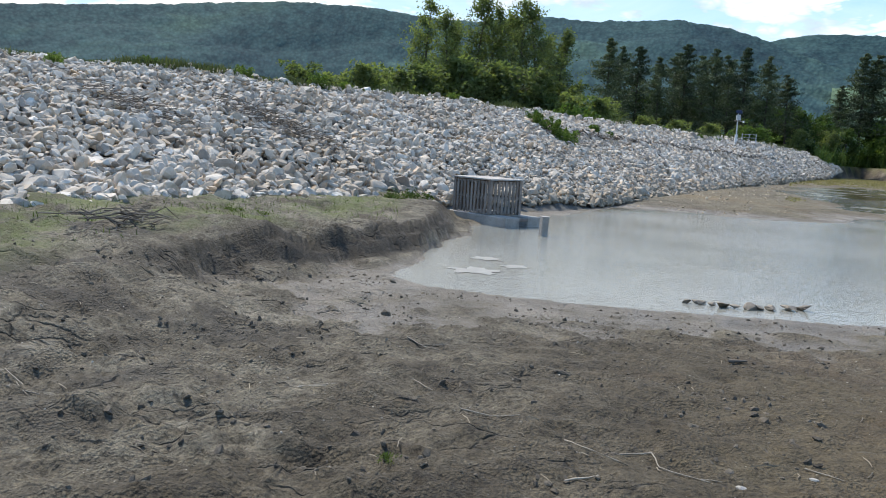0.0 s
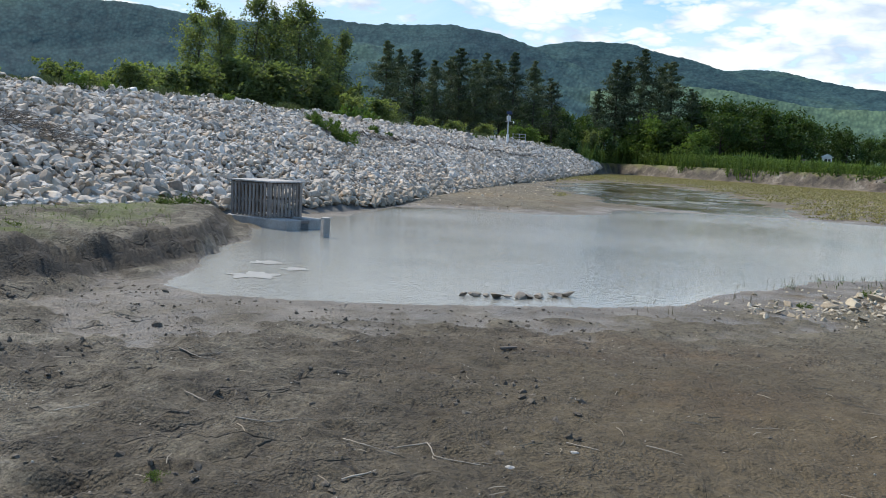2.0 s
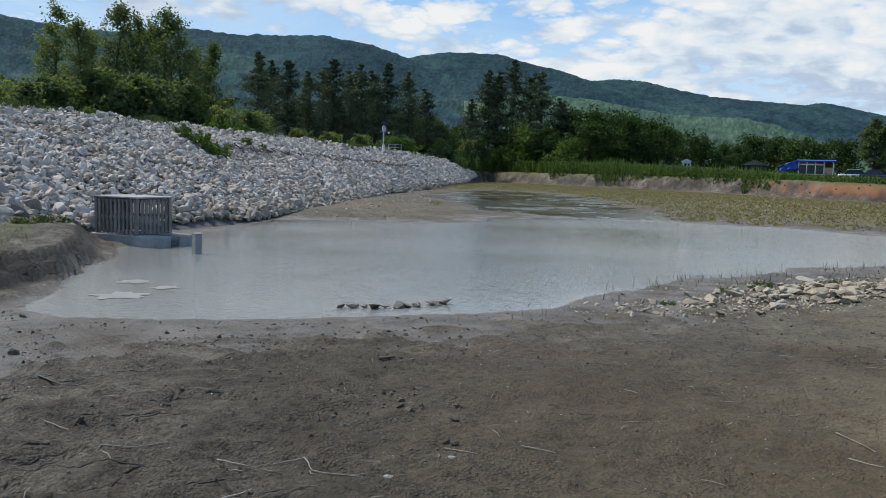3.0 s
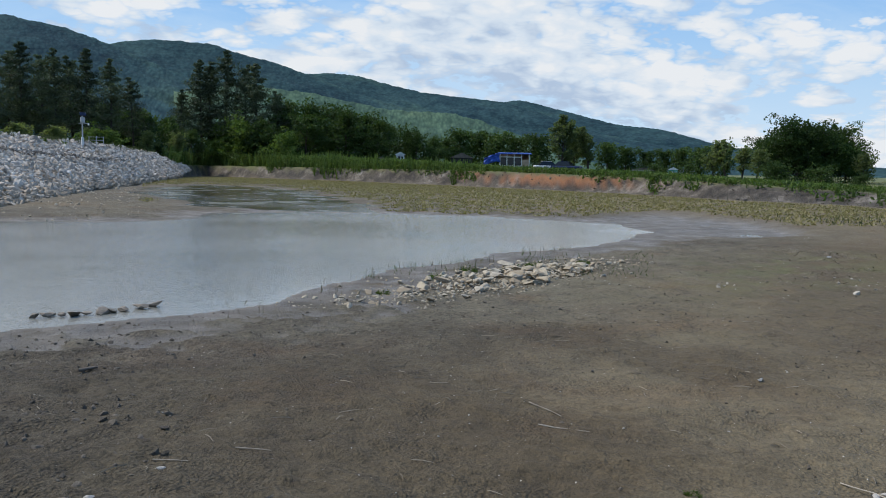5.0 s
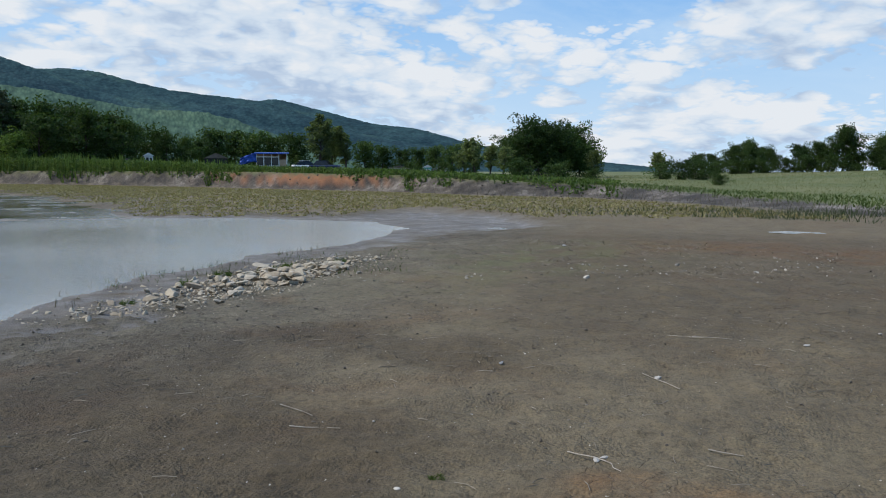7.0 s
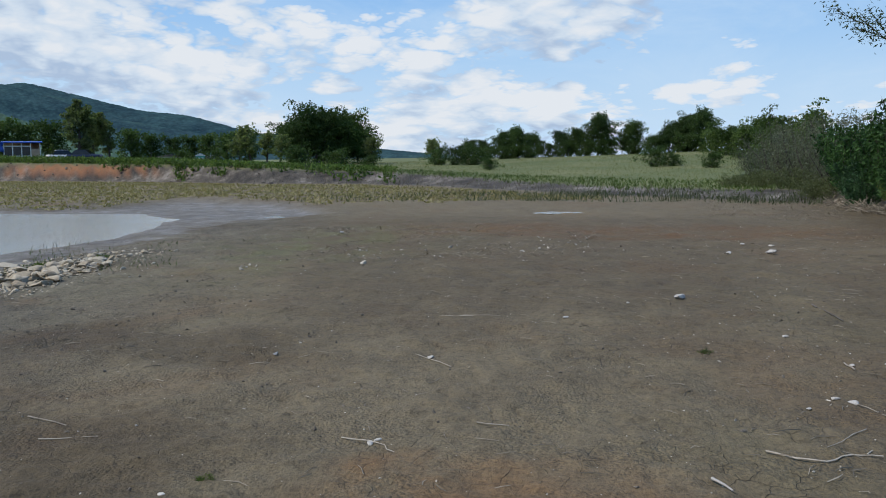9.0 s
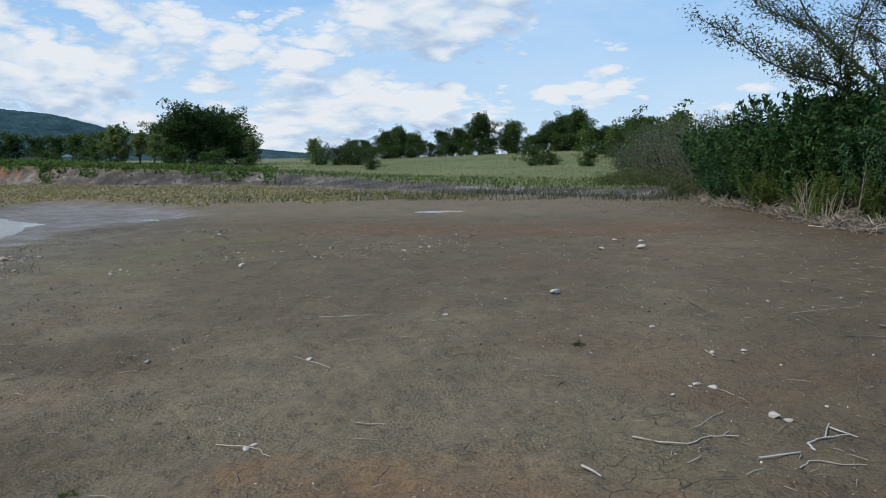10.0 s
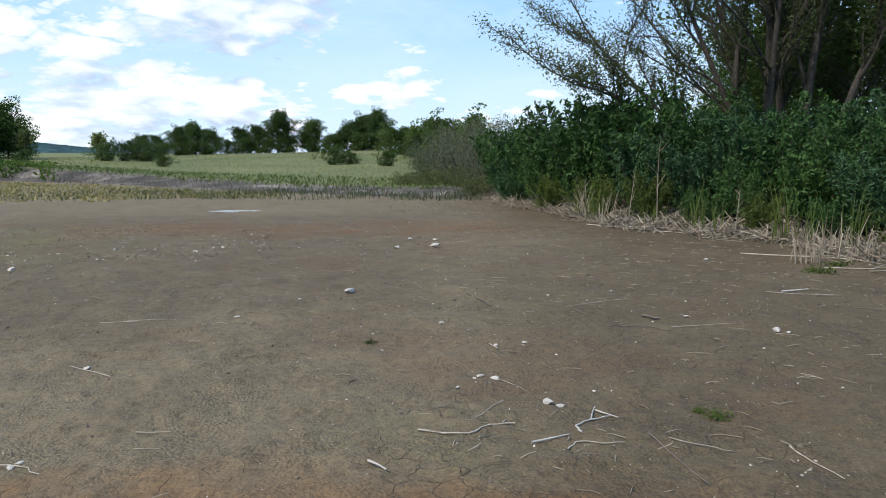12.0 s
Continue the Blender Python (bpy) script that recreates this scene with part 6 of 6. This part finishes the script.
def build_shore_stones():
    rng = np.random.default_rng(41)
    outline = [(5.9, 8.9), (6.6, 8.0), (7.3, 7.8), (8.8, 7.95), (11.2, 8.6), (12.6, 9.1), (13.0, 10.0), (11.5, 10.5), (9.2, 10.1), (7.5, 9.6)]
    x, y = rng.uniform(5.5, 13.2, 1800), rng.uniform(7.6, 10.7, 1800)
    d = poly_sd(x, y, outline)
    dense = np.exp(-(((x - 9.9) * 0.55) ** 2 + ((y - 8.9) * 1.1) ** 2))
    k = (d < 0) & (rng.uniform(size=1800) < 0.16 + 0.75 * dense)
    x, y, dense = x[k][:299], y[k][:299], dense[k][:299]
    s = 0.075 * np.exp(rng.normal(0, 0.42, len(x))) * (1 + 0.7 * dense)
    z = land(x, y)[0] + s * 0.15 + 0.07 * dense * rng.uniform(0, 1, len(x))
    stones("stone_pile", "loose heap of tan limestone pieces on the shore", np.stack([x, y, z], 1), s, M_SAND, 42)
    g = rng.uniform((5.2, 7.7), (13.6, 10.9), (2600, 2))
    g = g[(poly_sd(g[:, 0], g[:, 1], outline) < 0.35 * rng.normal(size=2600))]
    v, f = heap(np.column_stack([g, land(g[:, 0], g[:, 1])[0]]), 0.048 * np.exp(rng.normal(0, 0.40, len(g))), rng)
    stuff("shore_gravel", v, f, M_SAND, "small tan stone chips among the shore stones", "gravel")
    row = [(2.75, 10.02), (2.86, 9.98), (3.02, 9.93), (3.14, 9.90), (3.26, 9.86), (3.42, 9.84), (3.55, 9.86), (3.70, 9.88), (3.95, 9.95), (4.12, 9.98), (2.95, 10.05)]
    stones("stone_row", "row of wet stones lying in the shallow water", [(a, b, WATER + 0.03) for a, b in row], [0.13, 0.12, 0.10, 0.17, 0.13, 0.20, 0.15, 0.16, 0.18, 0.2, 0.1], M_WETSTONE, 43)


build_shore_stones()


def build_rubble():
    rng = np.random.default_rng(47)
    p = scatter(5200, 24, 80, 38, 128, rng, lambda x, y, a, r: np.abs(r - foot(a) - 0.6) < 1.5)
    v, f = heap(p, 0.16 * np.exp(rng.normal(0, 0.45, len(p))), rng)
    stuff("bank_rubble", v, f, M_CLOD, "brown lumps of earth fallen along the far bank", "rubble")
    p = scatter(900, 5, 22, 24, 70, rng, lambda x, y, a, r: (sd_water(x, y) > 0.1) & (r < 66))
    v, f = heap(p, 0.10 * np.exp(rng.normal(0, 0.4, len(p))), rng)
    stuff("spit_stones", v, f, M_SAND, "brown stones scattered on the mud by the dam's toe", "stones")


build_rubble()


# ---- bits lying on the mud ----
def build_bits():
    rng = np.random.default_rng(51)

    def cloud(n, az0, az1, r0, r1, lo, hi, mat, name, label, category, keep=None, flat=0.5):
        p = scatter(n, az0, az1, r0, r1, rng, keep or (lambda x, y, a, r: sd_water(x, y) > 1.5))
        s = rng.uniform(lo, hi, len(p)) * np.exp(rng.normal(0, 0.3, len(p)))
        v, f = heap(p, s, rng)
        stuff(name, v, f, mat, label, category)

    cloud(1150, -32, 128, 2.6, 24, 0.008, 0.024, M_SHELL, "shell_bits", "pale shell bits and pebbles strewn on the mud", "pebbles")
    cloud(3000, -36, 128, 2.6, 10, 0.004, 0.011, M_SHELL, "shell_grit", "tiny pale shell grit in the mud", "grit")
    cloud(620, 88, 128, 3.2, 18, 0.008, 0.024, M_SHELL, "pale_chips", "pale chips and crumbs strewn before the thicket", "pebbles")
    cloud(900, 50, 84, 11, 22, 0.03, 0.06, M_SHELL, "pale_pebbles", "pale pebbles along an old waterline", "pebbles", lambda x, y, a, r: (sd_water(x, y) > 1.5) & (np.abs(r - 15 - 2.0 * np.sin(a * 0.08)) < 1.2) & (fbm(x * 0.5, y * 0.5, 91, 3) > 0.0))
    cloud(2600, -36, 128, 2.6, 18, 0.010, 0.034, M_CLOD, "mud_clods", "small dark clods and crumbs of mud", "clods")
    cloud(2600, -38, 24, 2.8, 11, 0.014, 0.050, M_CLOD, "trampled_clods", "crumbs and lumps of trampled damp mud", "clods", lambda x, y, a, r: (sd_water(x, y) > 0.3) & (fbm(x * 1.2, y * 1.8, 117, 3) > 0.0))
    cloud(900, -25, 60, 6.5, 11, 0.014, 0.036, M_CLOD, "shore_clods", "lumps of wet mud near the waterline", "clods", lambda x, y, a, r: sd_water(x, y) > 0.2)
    # fine straw bits everywhere
    p = scatter(2600, -36, 128, 2.6, 20, rng, lambda x, y, a, r: sd_water(x, y) > 1.5)
    bits = []
    for c in p:
        a, ln = rng.uniform(0, 6.28), rng.uniform(0.03, 0.16)
        d = np.array([math.cos(a), math.sin(a), 0]) * ln / 2
        c = c + (0, 0, 0.006)
        bits.append(tube(np.array([c - d, c + (rng.normal(0, 0.006), rng.normal(0, 0.006), 0.004), c + d]), [0.0025, 0.003, 0.002], 3))
    q = scatter(380, 94, 128, 3.5, 18, rng, lambda x, y, a, r: r < foot(a) + 0.5)
    for c in q:
        a, ln = rng.uniform(0, 6.28), rng.uniform(0.04, 0.22)
        d = np.array([math.cos(a), math.sin(a), 0]) * ln / 2
        c = c + (0, 0, 0.008)
        bits.append(tube(np.array([c - d, c + (rng.normal(0, 0.015), rng.normal(0, 0.015), 0.006), c + d]), [0.003, 0.0035, 0.002], 3))
    v, f = join(bits)
    stuff("straw_bits", v, f, M_STRAW, "bits of broken straw strewn on the mud", "straw")


build_bits()


def stick(points, r, mat=None, label="bleached twig lying on the mud", forks=(), name="twig"):
    """A twig lying on the ground through plan points, with side forks."""
    def line(pts, r0):
        p = np.array([(a, b, high(a, b) + r0 * 1.1 + 0.004) for a, b in pts])
        t = np.linspace(0, 1, 3 * len(p) - 2)
        q = np.stack([np.interp(t, np.linspace(0, 1, len(p)), p[:, i]) for i in range(3)], 1)
        rr = np.random.default_rng(int(abs(pts[0][0]) * 1000) % 9973)
        q[1:-1] += rr.normal(0, 0.006, (len(q) - 2, 3)) * (1, 1, 0.3)
        return tube(q, np.linspace(r0, r0 * 0.55, len(q)), 6)
    r *= 0.58
    v, f = join([line(points, r)] + [line(k, r * 0.75) for k in forks])
    return tagged(new(name, mesh_of(name, v, f, mat or M_TWIG, True)), label, "twig", "twigs on the mud")


def build_sticks():
    stick([(0.80, 4.45), (0.98, 4.42), (0.95, 4.25), (1.16, 4.06)], 0.008, forks=[[(0.95, 4.25), (0.94, 4.12)], [(1.08, 4.14), (1.22, 4.06)]], label="forked bleached twig lying on the mud")
    stick([(0.44, 4.00), (0.62, 4.07)], 0.010)
    stick([(0.53, 4.62), (0.62, 4.42), (0.80, 4.34)], 0.006)
    stick([(-0.05, 4.95), (0.12, 4.88), (0.30, 4.88)], 0.007)
    stick([(-0.46, 6.75), (-0.32, 6.62), (-0.18, 6.52)], 0.009, forks=[[(-0.36, 6.66), (-0.12, 6.68)], [(-0.42, 6.6), (-0.30, 6.5)]], label="small tangle of bleached twigs")
    stick([(-0.36, 5.62), (-0.22, 5.42)], 0.008)
    stick([(-1.5, 5.5), (-1.1, 5.45), (-0.85, 5.5)], 0.007, forks=[[(-1.1, 5.45), (-0.9, 5.4)]])
    stick([(-2.85, 5.12), (-2.68, 5.0)], 0.009)
    stick([(2.16, 6.77), (2.30, 6.74)], 0.028, M_DARKTWIG, "short dark piece of driftwood")
    stick([(1.75, 4.35), (1.86, 4.15)], 0.007)
    stick([(2.16, 4.2), (2.28, 4.02)], 0.007)
    stick([(4.70, -0.48), (4.64, -0.62), (4.62, -0.76), (4.78, -0.92), (4.80, -1.06)], 0.011, forks=[[(4.79, -0.98), (4.86, -1.02)]], label="crooked bleached stick on the mud")
    stick([(4.44, -1.09), (4.57, -1.33)], 0.013, M_BONE, "straight white stick on the mud")
    stick([(4.34, -1.27), (4.45, -1.34), (4.40, -1.48), (4.40, -1.60)], 0.010)
    stick([(4.58, -1.41), (4.73, -1.41), (4.84, -1.52), (5.10, -1.62)], 0.012, M_BONE, "forked white piece of driftwood", forks=[[(4.84, -1.52), (4.92, -1.68)], [(5.02, -1.60), (4.86, -1.70)]])
    stick([(4.50, -1.77), (4.30, -1.80), (3.86, -1.86)], 0.009, M_DARKTWIG, "dark stick on the mud")
    stick([(4.43, -1.86), (4.32, -2.02), (4.30, -2.18)], 0.007)
    stick([(4.32, -2.50), (4.08, -2.50), (3.85, -2.54)], 0.007)
    stick([(4.19, -0.20), (4.07, -0.29)], 0.014, M_BONE, "stubby pale stick on the mud")
    stick([(9.42, -1.27), (8.95, -1.38), (8.69, -1.46)], 0.016, M_DARKTWIG, "curved dark stick on the mud")
    stick([(9.40, -5.0), (9.45, -5.35)], 0.022, M_BONE, "pale split stick on the mud")
    stick([(9.30, -4.75), (9.15, -5.0), (9.0, -5.5)], 0.014)
    stick([(7.42, -2.95), (7.50, -3.6)], 0.008)
    stick([(7.48, -2.4), (7.5, -2.75), (7.3, -2.9)], 0.010, M_DARKTWIG, "thin dark stick on the mud")
    stick([(8.5, -2.26), (8.87, -2.98)], 0.007)
    stick([(6.72, -1.24), (6.95, -1.20)], 0.012)
    stick([(7.92, -2.84), (7.80, -2.98)], 0.024, M_DARKTWIG, "short dark piece of driftwood")
    stick([(5.26, -1.06), (4.82, -0.79)], 0.006)
    stick([(8.47, -2.26), (8.0, -2.32)], 0.008, M_DARKTWIG, "thin dark stick on the mud")
    stick([(4.82, 1.13), (4.80, 0.93)], 0.008)
    stick([(8.0, 1.99), (8.05, 2.35)], 0.008, forks=[[(8.02, 2.1), (8.12, 1.75)]], label="two thin straws crossed on the mud")
    stick([(11.2, -6.5), (11.0, -7.1), (11.4, -7.6)], 0.016)
    stick([(-2.78, 5.0), (-2.54, 4.96)], 0.010, forks=[[(-2.75, 5.06), (-2.6, 4.9)]])
    stick([(4.19, 3.84), (4.07, 3.45)], 0.008)
    stick([(-1.45, 4.95), (-1.2, 4.9), (-0.95, 4.75)], 0.010, M_DARKTWIG, "dark root half sunk in the mud")
    stick([(4.35, 1.80), (4.28, 1.55), (4.18, 1.42)], 0.007)
    stick([(3.85, 3.45), (3.98, 3.15)], 0.007)
    stick([(6.05, 1.65), (6.25, 2.0)], 0.007)
    stick([(13.2, -6.2), (12.3, -7.3), (11.8, -7.6)], 0.02)
    stick([(18.5, -5.0), (17.2, -5.9), (16.4, -6.4)], 0.022)
    # pale stones and chunks
    rng = np.random.default_rng(61)
    shapes = [mesh_of("pebble", a, b, M_BONE) for a, b in ROCKS[:6]]
    for i, (x, y, s) in enumerate([(5.19, -1.34, 0.085), (5.14, -1.40, 0.06), (5.86, -1.10, 0.075), (5.92, -0.99, 0.05), (5.63, -0.80, 0.045), (7.22, -3.86, 0.085), (7.12, -3.92, 0.055), (9.47, 0.07, 0.15), (6.92, -1.49, 0.05), (7.68, -0.85, 0.05), (7.9, -3.28, 0.05), (8.98, 0.57, 0.045), (12.16, -5.2, 0.09), (15.5, -1.35, 0.10), (15.4, -0.87, 0.09), (16.1, 6.97, 0.12), (4.28, 1.6, 0.05), (4.33, 1.57, 0.04), (6.24, 1.87, 0.07), (6.85, -1.24, 0.055), (-1.51, 4.13, 0.06), (6.0, 3.1, 0.05), (8.2, 1.1, 0.06), (14.1, -1.25, 0.16), (13.9, -0.6, 0.12), (1.72, 4.18, 0.045), (1.30, 4.02, 0.05)]):
        ob = new("pale_stone", shapes[i % 6])
        ob.location, ob.rotation_euler, ob.scale = (x, y, high(x, y) + s * 0.2), (0, 0, rng.uniform(0, 6.28)), (s * 1.1, s * 0.9, s * 0.75)
        tagged(ob, "small pale stone lying on the dried mud", "stone", "pale stones on the mud")
    # driftwood heaps
    def tangle(cx, cy, n, ln, spread, z, label):
        bits = []
        for _ in range(n):
            a = rng.normal(0.4, 0.7)
            c = np.array([cx + rng.normal(0, spread), cy + rng.normal(0, spread * 0.5), 0])
            c[2] = z(c[0], c[1]) + rng.uniform(0.02, 0.16)
            d = np.array([math.cos(a), math.sin(a) * 0.8, rng.normal(0, 0.2)]) * rng.uniform(0.4, 1) * ln
            bits.append(tube(np.array([c - d, c + rng.normal(0, 0.05, 3), c + d]), [0.008, 0.007, 0.003], 4))
        v, f = join(bits)
        tagged(new("driftwood_heap", mesh_of("driftwood_heap", v, f, M_DARKTWIG)), label, "driftwood", kind="stuff")
    tangle(-3.95, 9.9, 45, 0.26, 0.30, high, "small heap of dark dead roots on the mud terrace")
    d0 = dam_point(0.265, 0.42)
    tangle(float(d0[0]), float(d0[1]), 150, 0.40, 0.75, lambda x, y: float(d0[2]) + 0.12 + ((x - d0[0]) * -0.877 + (y - d0[1]) * 0.48) * 0.38, "heap of dark driftwood and reeds stranded on the stones")
    d1 = dam_point(0.185, 0.50)
    tangle(float(d1[0]), float(d1[1]), 90, 0.40, 0.7, lambda x, y: float(d1[2]) + 0.12 + ((x - d1[0]) * -0.877 + (y - d1[1]) * 0.48) * 0.38, "thin line of dark driftwood stranded on the stones")
    bits = []
    for s in np.linspace(0.47, 0.80, 420):
        c = dam_point(s + rng.normal(0, 0.002), 0.66 - 0.5 * (s - 0.47) + rng.normal(0, 0.016), 0.10 + rng.uniform(0, 0.06))
        d = np.array([0.5, 0.82, 0.0]) * rng.uniform(0.2, 0.5) + rng.normal(0, 0.08, 3)
        bits.append(tube(np.array([c - d, c + rng.normal(0, 0.04, 3), c + d]), [0.016, 0.018, 0.009], 3))
    v, f = join(bits)
    tagged(new("wrack_line", mesh_of("wrack_line", v, f, M_DARKTWIG)), "thin dark line of reeds left on the stones by high water", "driftwood", kind="stuff")
    w = stand("mud_weed", shrub(0.16, 0.22, 91, 260, 0.035, M_HERB_PALE, 0.3), SF, "small green weed growing in the mud", "plant", "weeds on the mud")
    first = True
    for x, y, s in ((4.85, -2.33, 0.6), (4.95, -2.25, 0.4), (-0.41, 4.11, 0.45), (10.9, -6.3, 1.6), (11.6, -7.0, 1.3), (7.0, -0.2, 0.4), (3.6, 2.2, 0.35), (12.0, 9.6, 1.0), (11.0, 9.9, 1.2), (8.6, 9.8, 1.1), (9.5, 10.0, 1.2), (-3.3, 12.2, 1.2), (-3.0, 12.6, 1.0), (-0.9, 18.8, 2.6), (-1.3, 18.2, 2.2), (10.2, 9.4, 1.4), (7.0, 9.1, 0.8)):
        m = Matrix.Translation((x, y, high(x, y)))
        if first:
            w.matrix_basis, first = m @ Matrix.Scale(s, 4), False
        else:
            copy_thing(w, m).scale = (s, s, s)


build_sticks()
lay_riprap()
